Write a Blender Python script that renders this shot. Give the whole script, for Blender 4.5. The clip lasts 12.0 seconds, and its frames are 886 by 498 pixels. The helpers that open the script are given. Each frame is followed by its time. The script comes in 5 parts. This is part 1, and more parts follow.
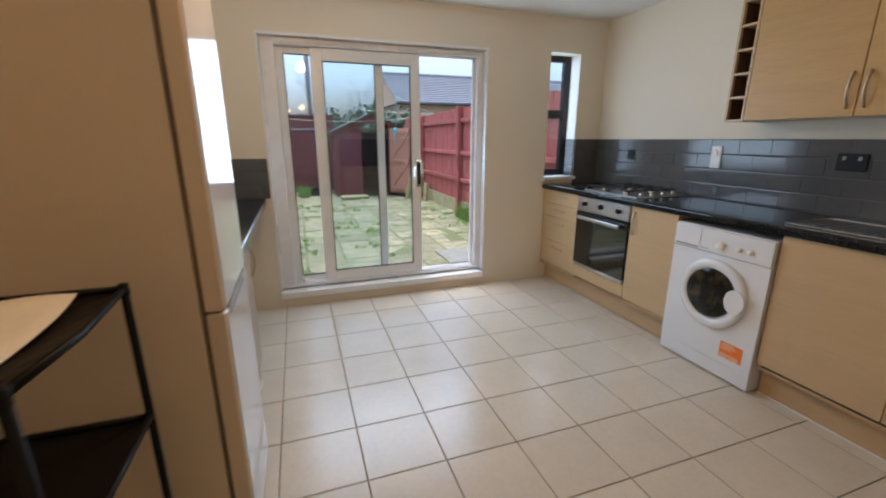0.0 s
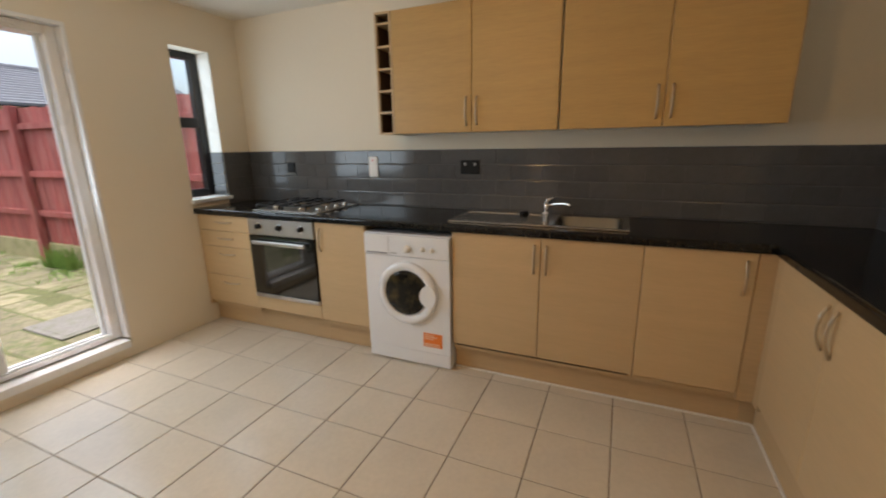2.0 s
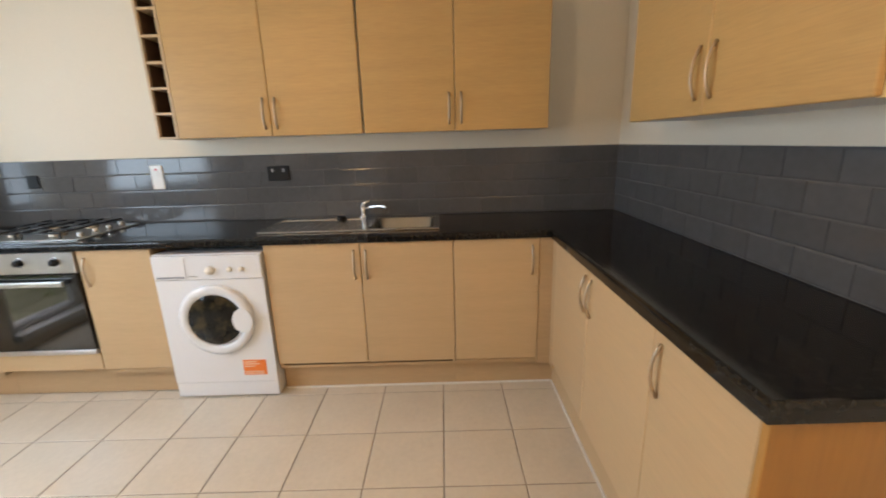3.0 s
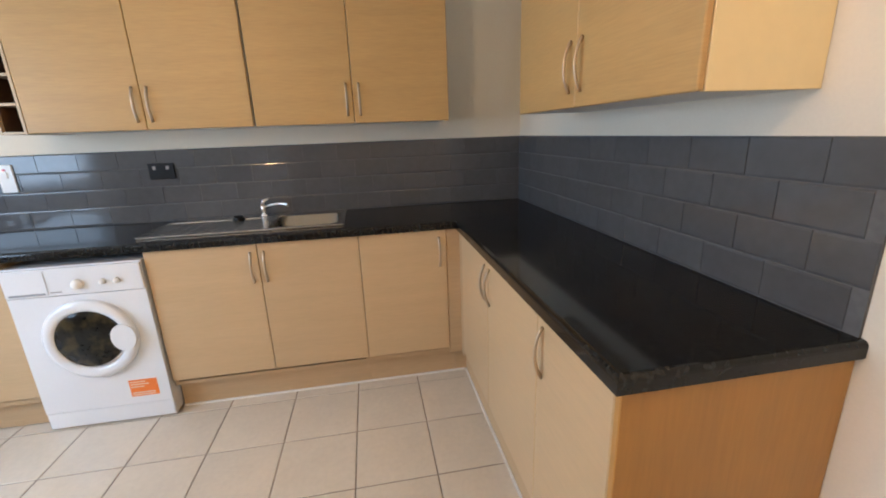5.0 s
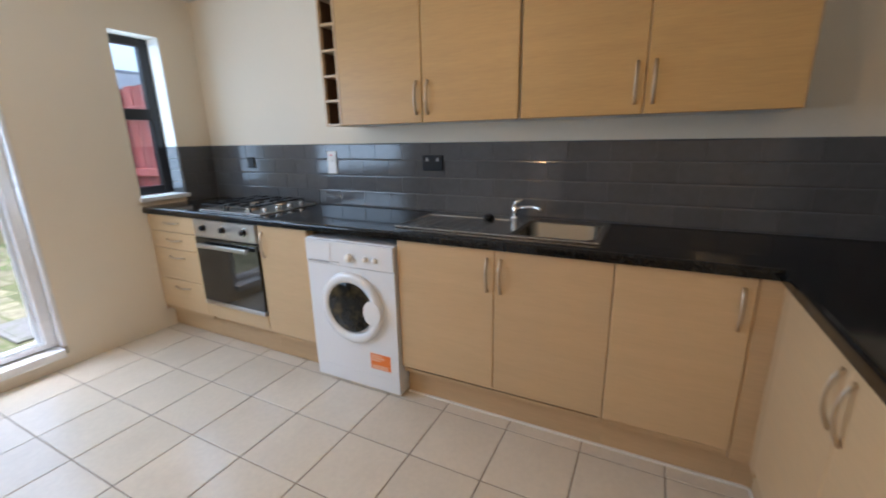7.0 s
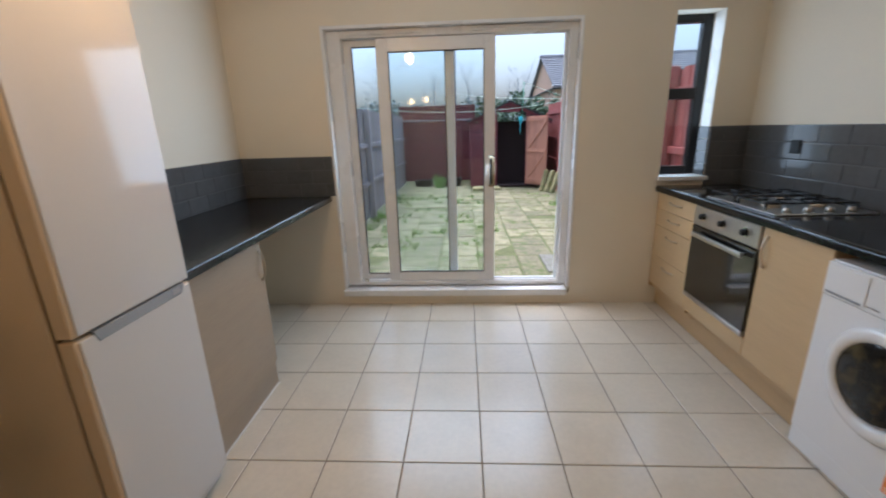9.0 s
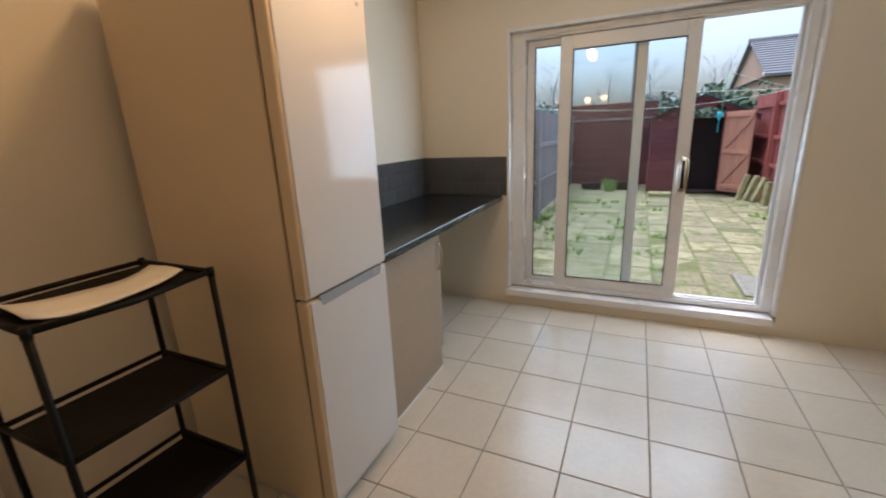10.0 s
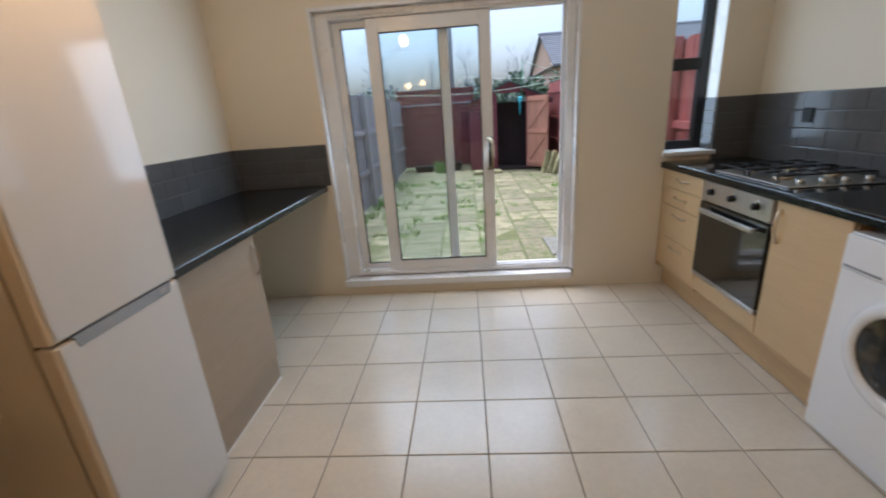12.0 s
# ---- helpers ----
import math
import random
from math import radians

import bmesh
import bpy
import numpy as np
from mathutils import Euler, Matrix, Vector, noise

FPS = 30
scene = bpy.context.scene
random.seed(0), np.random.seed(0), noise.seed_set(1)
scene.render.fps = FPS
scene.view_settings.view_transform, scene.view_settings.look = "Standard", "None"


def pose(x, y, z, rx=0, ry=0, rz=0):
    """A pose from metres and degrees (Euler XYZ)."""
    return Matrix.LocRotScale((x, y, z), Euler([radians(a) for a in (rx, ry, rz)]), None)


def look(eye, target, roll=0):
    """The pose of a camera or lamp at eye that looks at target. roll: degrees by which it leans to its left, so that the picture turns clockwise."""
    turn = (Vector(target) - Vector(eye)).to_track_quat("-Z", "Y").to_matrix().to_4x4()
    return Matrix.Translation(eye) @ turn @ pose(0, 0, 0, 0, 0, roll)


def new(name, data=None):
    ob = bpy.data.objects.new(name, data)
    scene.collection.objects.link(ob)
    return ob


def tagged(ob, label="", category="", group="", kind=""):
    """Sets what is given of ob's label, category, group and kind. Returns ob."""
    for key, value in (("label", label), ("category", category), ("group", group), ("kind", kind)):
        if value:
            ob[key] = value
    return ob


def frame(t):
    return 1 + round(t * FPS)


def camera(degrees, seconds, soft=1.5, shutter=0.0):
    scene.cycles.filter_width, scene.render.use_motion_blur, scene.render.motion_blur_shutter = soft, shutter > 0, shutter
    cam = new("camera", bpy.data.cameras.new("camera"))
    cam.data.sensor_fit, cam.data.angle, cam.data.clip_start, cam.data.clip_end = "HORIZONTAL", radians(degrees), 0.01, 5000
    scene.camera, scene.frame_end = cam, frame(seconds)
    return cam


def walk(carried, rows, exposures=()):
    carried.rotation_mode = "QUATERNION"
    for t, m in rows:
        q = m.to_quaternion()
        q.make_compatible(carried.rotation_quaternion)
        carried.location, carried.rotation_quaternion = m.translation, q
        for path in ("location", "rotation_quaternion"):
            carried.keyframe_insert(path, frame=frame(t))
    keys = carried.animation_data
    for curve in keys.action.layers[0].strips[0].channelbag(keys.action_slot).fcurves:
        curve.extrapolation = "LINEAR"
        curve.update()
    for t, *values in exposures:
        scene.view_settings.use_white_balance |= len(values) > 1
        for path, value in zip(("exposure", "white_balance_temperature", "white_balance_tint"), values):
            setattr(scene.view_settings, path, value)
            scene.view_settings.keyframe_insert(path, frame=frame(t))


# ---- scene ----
cam = camera(94.1, 12.0, 1.9, 0.3)
PATH = [
    (0, (-0.037, -0.053, 1.334), (0.598, 1.772, 0.819), -0.0),
    (0.5, (-0.005, 0.281, 1.373), (0.958, 1.96, 0.87), 0.2),
    (1, (0.015, 0.385, 1.375), (1.306, 1.822, 0.855), -0.6),
    (1.5, (0.026, 0.404, 1.371), (1.6, 1.528, 0.861), -0.5),
    (2, (0.026, 0.385, 1.359), (1.809, 1.15, 0.873), -0.9),
    (2.5, (0.06, 0.325, 1.372), (1.958, 0.721, 0.879), -1.5),
    (3, (0.075, 0.297, 1.375), (2.011, 0.304, 0.875), -1.7),
    (3.5, (0.072, 0.24, 1.369), (1.983, -0.058, 0.859), -1.9),
    (3.7, (0.073, 0.211, 1.374), (1.961, -0.173, 0.848), -2.0),
    (5.3, (0.1, 0.16, 1.368), (2.002, -0.106, 0.81), -2.3),
    (5.5, (0.114, 0.15, 1.364), (2.027, -0.01, 0.805), -2.4),
    (6, (0.167, 0.11, 1.364), (2.077, 0.283, 0.796), -1.8),
    (6.5, (0.308, 0.117, 1.341), (2.162, 0.632, 0.796), -2.2),
    (7, (0.52, 0.158, 1.356), (2.243, 1.03, 0.838), -1.1),
    (7.5, (0.690, 0.2, 1.338), (2.045, 1.574, 0.798), 0.9),
    (7.7, (0.753, 0.216, 1.354), (1.897, 1.763, 0.808), 1.3),
    (9.3, (0.737, 0.247, 1.37), (0.392, 2.137, 0.814), -2.1),
    (9.5, (0.716, 0.243, 1.37), (0.223, 2.102, 0.819), -2.1),
    (10, (0.66, 0.223, 1.367), (-0.163, 1.968, 0.837), -2.5),
    (10.5, (0.622, 0.211, 1.366), (-0.373, 1.866, 0.845), -2.8),
    (11, (0.632, 0.225, 1.364), (-0.277, 1.922, 0.822), -3.6),
    (11.5, (0.687, 0.256, 1.363), (0.119, 2.083, 0.781), -4.0),
    (12, (0.768, 0.316, 1.354), (0.635, 2.211, 0.729), -4.0),
]
EXPOSURES = [(0.0, 1.52, 5450, 10), (1.0, 1.34, 5700, 10), (1.5, 1.33, 6050, 10), (2.0, 1.55, 6300, 10), (2.5, 2.0, 6200, 10), (3.0, 2.32, 5880, 10), (3.6, 2.42, 5750, 10), (5.4, 2.46, 5150, 10), (6.1, 2.42, 5150, 10), (6.5, 2.28, 5120, 10), (7.0, 1.98, 5180, 10), (7.7, 1.52, 5150, 10), (9.5, 1.42, 5550, 10), (10.5, 1.44, 5700, 10), (12.0, 1.4, 5480, 10)]
walk(cam, [(t, look(eye, target, roll)) for t, eye, target, roll in PATH], EXPOSURES)

# ---- world, sun and lamps ----
world = bpy.data.worlds.new("overcast")
world.use_nodes = True
scene.world = world
wn = world.node_tree.nodes
sky = wn.new("ShaderNodeTexSky")
sky.sky_type = "NISHITA"
sky.sun_disc = False
sky.sun_elevation = radians(80)
sky.sun_rotation = radians(315)
sky.air_density, sky.dust_density, sky.ozone_density = 1.0, 7.0, 1.0
wn["Background"].inputs["Strength"].default_value = 0.15
soft_sky = wn.new("ShaderNodeHueSaturation")
soft_sky.inputs["Saturation"].default_value = 0.8
world.node_tree.links.new(sky.outputs[0], soft_sky.inputs["Color"])
world.node_tree.links.new(soft_sky.outputs[0], wn["Background"].inputs["Color"])

sun = new("sun", bpy.data.lights.new("sun", "SUN"))
sun.data.energy, sun.data.angle, sun.data.color = 0.12, radians(70), (1.0, 0.97, 0.93)
sun.matrix_world = look((-1.5, 1.5, 12), (0, 0, 0))

LAMPS = [((0.11, 1.36, 2.18), 5.8), ((-0.10, -0.40, 1.80), 0.55), ((0.12, -0.60, 1.84), 0.55)]
for at, power in LAMPS:
    name = "bulb_light"
    bulb = new(name, bpy.data.lights.new(name, "POINT"))
    bulb.data.energy, bulb.data.shadow_soft_size, bulb.data.color = power, 0.05, (1.0, 0.55, 0.205)
    bulb.location = at

# the sky's light through the patio door and the narrow window
for name, at, w, h, power, dip in (("door_daylight", (0.66, 3.385, 1.50), 1.58, 0.96, 7.8, 0.08), ("window_daylight", (2.317, 3.49, 1.53), 0.29, 1.02, 0.7, 0.0)):
    d = new(name, bpy.data.lights.new(name, "AREA"))
    d.data.shape, d.data.size, d.data.size_y, d.data.energy, d.data.color = "RECTANGLE", w, h, power, (0.79, 0.92, 1.0)
    d.matrix_world = look(at, (at[0], at[1] - 1, at[2] - dip))


# ---- materials ----
def mat(name, col, rough=0.5, metal=0.0, vary=0.12, scale=3.0, fine=60.0, bump=0.05, stretch=(1, 1, 1), rnd=0.0, dirt=None, dirt_amt=0.0, spec=0.5, coat=0.0, rough_vary=0.1):
    m = bpy.data.materials.new(name)
    m.use_nodes = True
    nt = m.node_tree
    n, l = nt.nodes, nt.links
    b = n["Principled BSDF"]
    tc = n.new("ShaderNodeTexCoord")
    mp = n.new("ShaderNodeMapping")
    mp.inputs["Scale"].default_value = stretch
    l.new(tc.outputs["Object"], mp.inputs[0])
    big = n.new("ShaderNodeTexNoise")
    big.inputs["Scale"].default_value, big.inputs["Detail"].default_value = scale, 4
    small = n.new("ShaderNodeTexNoise")
    small.inputs["Scale"].default_value, small.inputs["Detail"].default_value = fine, 3
    info = n.new("ShaderNodeObjectInfo")
    off = n.new("ShaderNodeVectorMath")
    off.operation = "ADD"
    mul = n.new("ShaderNodeVectorMath")
    mul.operation = "SCALE"
    l.new(info.outputs["Random"], mul.inputs["Scale"])
    mul.inputs[0].default_value = (37.0, 19.0, 53.0)
    l.new(mp.outputs[0], off.inputs[0])
    l.new(mul.outputs[0], off.inputs[1])
    for t in (big, small):
        l.new(off.outputs[0], t.inputs["Vector"])
    add = n.new("ShaderNodeMath")
    add.operation = "ADD"
    l.new(big.outputs["Fac"], add.inputs[0])
    l.new(small.outputs["Fac"], add.inputs[1])
    mr = n.new("ShaderNodeMapRange")
    mr.inputs["From Min"].default_value, mr.inputs["From Max"].default_value = 0.6, 1.4
    mr.inputs["To Min"].default_value, mr.inputs["To Max"].default_value = 1 - vary, 1 + vary
    l.new(add.outputs[0], mr.inputs["Value"])
    last = mr.outputs[0]
    if rnd:
        rr = n.new("ShaderNodeMapRange")
        rr.inputs["To Min"].default_value, rr.inputs["To Max"].default_value = 1 - rnd, 1 + rnd
        l.new(info.outputs["Random"], rr.inputs["Value"])
        mm = n.new("ShaderNodeMath")
        mm.operation = "MULTIPLY"
        l.new(last, mm.inputs[0])
        l.new(rr.outputs[0], mm.inputs[1])
        last = mm.outputs[0]
    base = n.new("ShaderNodeVectorMath")
    base.operation = "SCALE"
    base.inputs[0].default_value = col
    l.new(last, base.inputs["Scale"])
    out = base.outputs[0]
    if dirt:
        dn = n.new("ShaderNodeTexNoise")
        dn.inputs["Scale"].default_value, dn.inputs["Detail"].default_value = scale * 1.7, 6
        l.new(off.outputs[0], dn.inputs["Vector"])
        dr = n.new("ShaderNodeMapRange")
        dr.inputs["From Min"].default_value, dr.inputs["From Max"].default_value = 0.48, 0.68
        dr.inputs["To Max"].default_value = dirt_amt
        l.new(dn.outputs["Fac"], dr.inputs["Value"])
        mx = n.new("ShaderNodeMix")
        mx.data_type = "RGBA"
        l.new(dr.outputs[0], mx.inputs["Factor"])
        l.new(out, mx.inputs["A"])
        mx.inputs["B"].default_value = (*dirt, 1)
        out = mx.outputs["Result"]
    l.new(out, b.inputs["Base Color"])
    b.inputs["Metallic"].default_value = metal
    b.inputs["Specular IOR Level"].default_value = spec
    b.inputs["Coat Weight"].default_value = coat
    b.inputs["Coat Roughness"].default_value = 0.08
    rv = n.new("ShaderNodeMapRange")
    rv.inputs["From Min"].default_value, rv.inputs["From Max"].default_value = 0.3, 0.7
    rv.inputs["To Min"].default_value, rv.inputs["To Max"].default_value = max(0.02, rough * (1 - rough_vary)), min(1, rough * (1 + rough_vary))
    l.new(big.outputs["Fac"], rv.inputs["Value"])
    l.new(rv.outputs[0], b.inputs["Roughness"])
    if bump:
        bp = n.new("ShaderNodeBump")
        bp.inputs["Strength"].default_value, bp.inputs["Distance"].default_value = bump, 0.01
        l.new(add.outputs[0], bp.inputs["Height"])
        l.new(bp.outputs[0], b.inputs["Normal"])
    return m


def glass_mat(name, tint, rough=0.0):
    m = bpy.data.materials.new(name)
    m.use_nodes = True
    b = m.node_tree.nodes["Principled BSDF"]
    b.inputs["Base Color"].default_value = (*tint, 1)
    b.inputs["Transmission Weight"].default_value = 1.0
    b.inputs["Roughness"].default_value = rough
    b.inputs["IOR"].default_value = 1.45
    return m


M_WALL = mat("cream_emulsion", (0.80, 0.735, 0.61), 0.75, vary=0.03, scale=1.2, fine=140, bump=0.05)
M_CEIL = mat("white_ceiling_paint", (0.80, 0.77, 0.71), 0.85, vary=0.02, scale=1.5, fine=120, bump=0.05)
M_TILE = mat("cream_floor_tile", (0.675, 0.61, 0.50), 0.24, vary=0.06, scale=4, fine=45, bump=0.02, rnd=0.03, dirt=(0.50, 0.44, 0.36), dirt_amt=0.10)
M_GROUT = mat("brown_grout", (0.24, 0.195, 0.15), 0.9, vary=0.25, scale=6, bump=0.2)
M_OAK = mat("light_oak_laminate", (0.565, 0.41, 0.228), 0.36, vary=0.065, scale=2.2, fine=22, bump=0.02, stretch=(0.6, 0.6, 9), rnd=0.03)
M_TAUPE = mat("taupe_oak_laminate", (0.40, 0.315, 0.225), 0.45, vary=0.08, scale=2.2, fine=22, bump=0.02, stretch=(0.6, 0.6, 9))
# the light oak again for wall cupboards, lamp's orange cast in the colour
M_OAKU = mat("lamp_warmed_oak", (0.53, 0.345, 0.13), 0.42, vary=0.10, scale=2.2, fine=22, bump=0.02, stretch=(0.6, 0.6, 9), rnd=0.03)
M_OAKD = mat("oak_laminate_carcass", (0.52, 0.37, 0.205), 0.48, vary=0.10, scale=2.2, fine=22, bump=0.02, stretch=(0.6, 0.6, 9), rnd=0.03)
M_BEECH = mat("honey_beech_end_panel", (0.46, 0.245, 0.06), 0.42, vary=0.10, scale=2, fine=18, bump=0.02, stretch=(6, 6, 0.5))
M_CREAM = mat("cream_melamine_panel", (0.88, 0.75, 0.44), 0.45, vary=0.03, scale=2, fine=30, bump=0.01)
M_MELA = mat("white_melamine_carcass", (0.80, 0.80, 0.78), 0.5, vary=0.02, scale=2, fine=30, bump=0.01)
# dark brown that puts the shade inside the wine rack into colour
M_DARKIN = mat("rack_inner_shade", (0.10, 0.055, 0.03), 0.6, vary=0.2, bump=0.05)
M_TOP = mat("black_granite_laminate", (0.006, 0.006, 0.006), 0.09, vary=0.7, scale=40, fine=260, bump=0.003, spec=0.38, dirt=(0.07, 0.07, 0.066), dirt_amt=0.30)
M_TOP2 = mat("charcoal_laminate", (0.010, 0.0105, 0.011), 0.17, vary=0.25, scale=30, fine=200, bump=0.002)
M_SPLASH = mat("dark_grey_glazed_tile", (0.100, 0.103, 0.108), 0.12, vary=0.10, scale=5, fine=30, bump=0.012, rnd=0.05)
M_SGROUT = mat("dark_tile_grout", (0.122, 0.124, 0.126), 0.85, vary=0.2)
M_UPVC = mat("white_upvc", (0.84, 0.85, 0.86), 0.28, vary=0.02, scale=2, fine=40, bump=0.005, dirt=(0.6, 0.57, 0.5), dirt_amt=0.12)
M_GLOSSW = mat("white_gloss_paint", (0.80, 0.78, 0.74), 0.28, vary=0.03, scale=3, fine=50, bump=0.02)
# grey aluminium set to blue-white: the sky's glance put into its colour
M_ALU = mat("sky_paled_aluminium", (0.78, 0.83, 0.87), 0.30, metal=0.0, vary=0.08, bump=0.01)
M_BLACKF = mat("black_window_frame", (0.012, 0.011, 0.012), 0.32, vary=0.2, bump=0.02)
M_WHITE = mat("white_enamel", (0.79, 0.81, 0.84), 0.22, vary=0.015, scale=2, fine=60, bump=0.003, coat=0.3)
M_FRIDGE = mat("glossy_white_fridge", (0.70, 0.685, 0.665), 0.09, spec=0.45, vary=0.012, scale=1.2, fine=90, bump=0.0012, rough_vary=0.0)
# off-white fridge sides; the warm lamp light is mixed in as tan
M_FSIDE = mat("lamp_tanned_steel", (0.66, 0.53, 0.36), 0.42, vary=0.03, scale=2, fine=200, bump=0.02)
M_SILVER = mat("silver_plastic", (0.40, 0.43, 0.47), 0.26, metal=0.35, vary=0.04, bump=0.0)
M_STEEL = mat("brushed_steel", (0.57, 0.56, 0.54), 0.32, metal=1.0, vary=0.08, scale=3, fine=90, stretch=(1, 12, 1), bump=0.01)
# bowl steel darkened to brown in place of the wall cupboards' reflection
M_SINK = mat("reflection_brown_steel", (0.34, 0.315, 0.265), 0.22, metal=1.0, vary=0.06, scale=3, fine=90, bump=0.004)
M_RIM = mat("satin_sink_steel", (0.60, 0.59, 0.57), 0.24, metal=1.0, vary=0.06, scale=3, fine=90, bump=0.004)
M_PORT = mat("smoked_porthole_glass", (0.012, 0.011, 0.009), 0.10, spec=0.25, vary=0.5, scale=9, bump=0.0, dirt=(0.10, 0.075, 0.03), dirt_amt=0.6)
M_CHROME = mat("chrome", (0.80, 0.80, 0.80), 0.07, metal=1.0, vary=0.02, bump=0.0)
# satin nickel with the oak doors' reflection put in as a tan tint
M_NICKEL = mat("oak_tinted_nickel", (0.60, 0.51, 0.39), 0.40, metal=1.0, vary=0.04, bump=0.0)
M_BRASS = mat("worn_brass", (0.32, 0.235, 0.13), 0.34, metal=0.8, vary=0.15, scale=20, bump=0.01)
M_BLACK = mat("black_plastic", (0.007, 0.007, 0.007), 0.4, vary=0.2, bump=0.01, spec=0.25)
M_IRON = mat("cast_iron", (0.015, 0.015, 0.016), 0.55, vary=0.2, scale=20, bump=0.08)
M_OVENG = mat("black_oven_glass", (0.006, 0.007, 0.007), 0.05, vary=0.1, bump=0.0, coat=0.5)
M_GASKET = mat("brown_rubber_gasket", (0.16, 0.115, 0.07), 0.6, vary=0.2, bump=0.02)
M_RUBBER = mat("grey_rubber", (0.06, 0.06, 0.06), 0.6, vary=0.2, bump=0.02)
M_DRUM = mat("dark_drum_steel", (0.10, 0.095, 0.09), 0.3, metal=0.8, vary=0.4, scale=12, fine=60, bump=0.1)
M_GLASS = glass_mat("window_glass", (0.86, 0.93, 0.95))
M_ORANGE = mat("orange_sticker", (0.85, 0.22, 0.03), 0.45, vary=0.04, bump=0.0)
M_PALE = mat("pale_print", (0.85, 0.62, 0.45), 0.5, vary=0.05, bump=0.0)
M_GREYP = mat("grey_print", (0.30, 0.30, 0.31), 0.5, vary=0.05, bump=0.0)
M_RED = mat("red_indicator", (0.55, 0.03, 0.02), 0.3, vary=0.05, bump=0.0)
M_SHELF = mat("black_shelf_plastic", (0.004, 0.0036, 0.0032), 0.48, vary=0.3, scale=8, bump=0.04, spec=0.18)
M_PAPER = mat("cream_paper", (0.86, 0.82, 0.74), 0.8, vary=0.04, scale=5, bump=0.03)
M_RAD = mat("cream_radiator_enamel", (0.72, 0.66, 0.56), 0.38, vary=0.03, bump=0.01)
M_FENCER = mat("red_stained_fence", (0.30, 0.072, 0.060), 0.8, vary=0.28, scale=3, fine=40, stretch=(5, 5, 0.5), bump=0.3, rnd=0.16, dirt=(0.40, 0.20, 0.165), dirt_amt=0.5)
M_FENCEG = mat("weathered_grey_fence", (0.26, 0.245, 0.25), 0.9, vary=0.2, scale=3, fine=40, stretch=(5, 5, 0.5), bump=0.3, rnd=0.12, dirt=(0.20, 0.21, 0.16), dirt_amt=0.4)
M_SHED = mat("dark_red_shed_boards", (0.135, 0.030, 0.036), 0.75, vary=0.25, scale=3, fine=35, stretch=(0.6, 0.6, 6), bump=0.25, rnd=0.12, dirt=(0.20, 0.07, 0.06), dirt_amt=0.4)
M_SHEDD = mat("faded_pink_door_boards", (0.42, 0.205, 0.135), 0.8, vary=0.2, scale=3, fine=35, stretch=(5, 5, 0.6), bump=0.25, rnd=0.08)
M_FELT = mat("black_roofing_felt", (0.045, 0.045, 0.045), 0.95, vary=0.25, bump=0.2)
# near-black that paints the shade inside the open shed
M_VOID = mat("shed_inner_shade", (0.035, 0.022, 0.02), 0.9, vary=0.3, bump=0.2)
M_CONC = mat("mossy_concrete", (0.33, 0.30, 0.16), 0.95, vary=0.25, scale=4, fine=50, bump=0.3, dirt=(0.16, 0.19, 0.06), dirt_amt=0.6)
M_SLAB = mat("mossy_paving_slab", (0.215, 0.198, 0.122), 0.92, vary=0.45, scale=4.0, fine=30, bump=0.4, rnd=0.22, dirt=(0.085, 0.115, 0.025), dirt_amt=0.85)
M_COVER = mat("grey_cover_concrete", (0.20, 0.195, 0.18), 0.92, vary=0.25, scale=6, fine=50, bump=0.3, dirt=(0.13, 0.15, 0.07), dirt_amt=0.4)
M_SOIL = mat("mossy_soil_joint", (0.11, 0.12, 0.045), 0.98, vary=0.4, scale=5, fine=60, bump=0.5)
M_GRASS = mat("weed_grass", (0.20, 0.33, 0.08), 0.7, vary=0.35, scale=9, bump=0.0)
M_LEAF = mat("evergreen_leaf", (0.075, 0.12, 0.065), 0.6, vary=0.4, scale=2.5, fine=20, bump=0.0)
# leaf green paled towards blue-grey: distance haze put into the colour
M_HAZE = mat("haze_paled_leaf", (0.22, 0.27, 0.26), 0.8, vary=0.3, scale=2, fine=20, bump=0.0)
# bark lightened to blue-grey, so the mist sits in the colour
M_TWIG = mat("mist_paled_bark", (0.27, 0.285, 0.30), 0.9, vary=0.25, bump=0.2)
M_BRICK = mat("pale_brick", (0.45, 0.31, 0.225), 0.9, vary=0.18, scale=2, fine=30, bump=0.2, rnd=0.1)
# grey roof tile, its colour lightened to stand in for fog
M_ROOF = mat("fog_paled_roof_tile", (0.165, 0.172, 0.19), 0.8, vary=0.22, scale=1.2, fine=14, bump=0.2)
M_POLE = mat("galvanised_pole", (0.25, 0.26, 0.27), 0.6, metal=0.3, vary=0.1)
M_LINE = mat("pale_green_line", (0.50, 0.62, 0.52), 0.6, vary=0.1, bump=0.0)
M_PROP = mat("green_plastic_cord", (0.10, 0.30, 0.20), 0.5, vary=0.1, bump=0.0)
M_TURQ = mat("turquoise_plastic", (0.05, 0.42, 0.50), 0.5, vary=0.1, bump=0.0)
M_FIELD = mat("winter_ground", (0.14, 0.15, 0.08), 0.95, vary=0.3, scale=0.4, fine=6, bump=0.2)


# ---- builders ----
def origin(ob):
    v = Vector((0, 0, 0))
    while ob is not None:
        v += ob.location
        ob = ob.parent
    return v


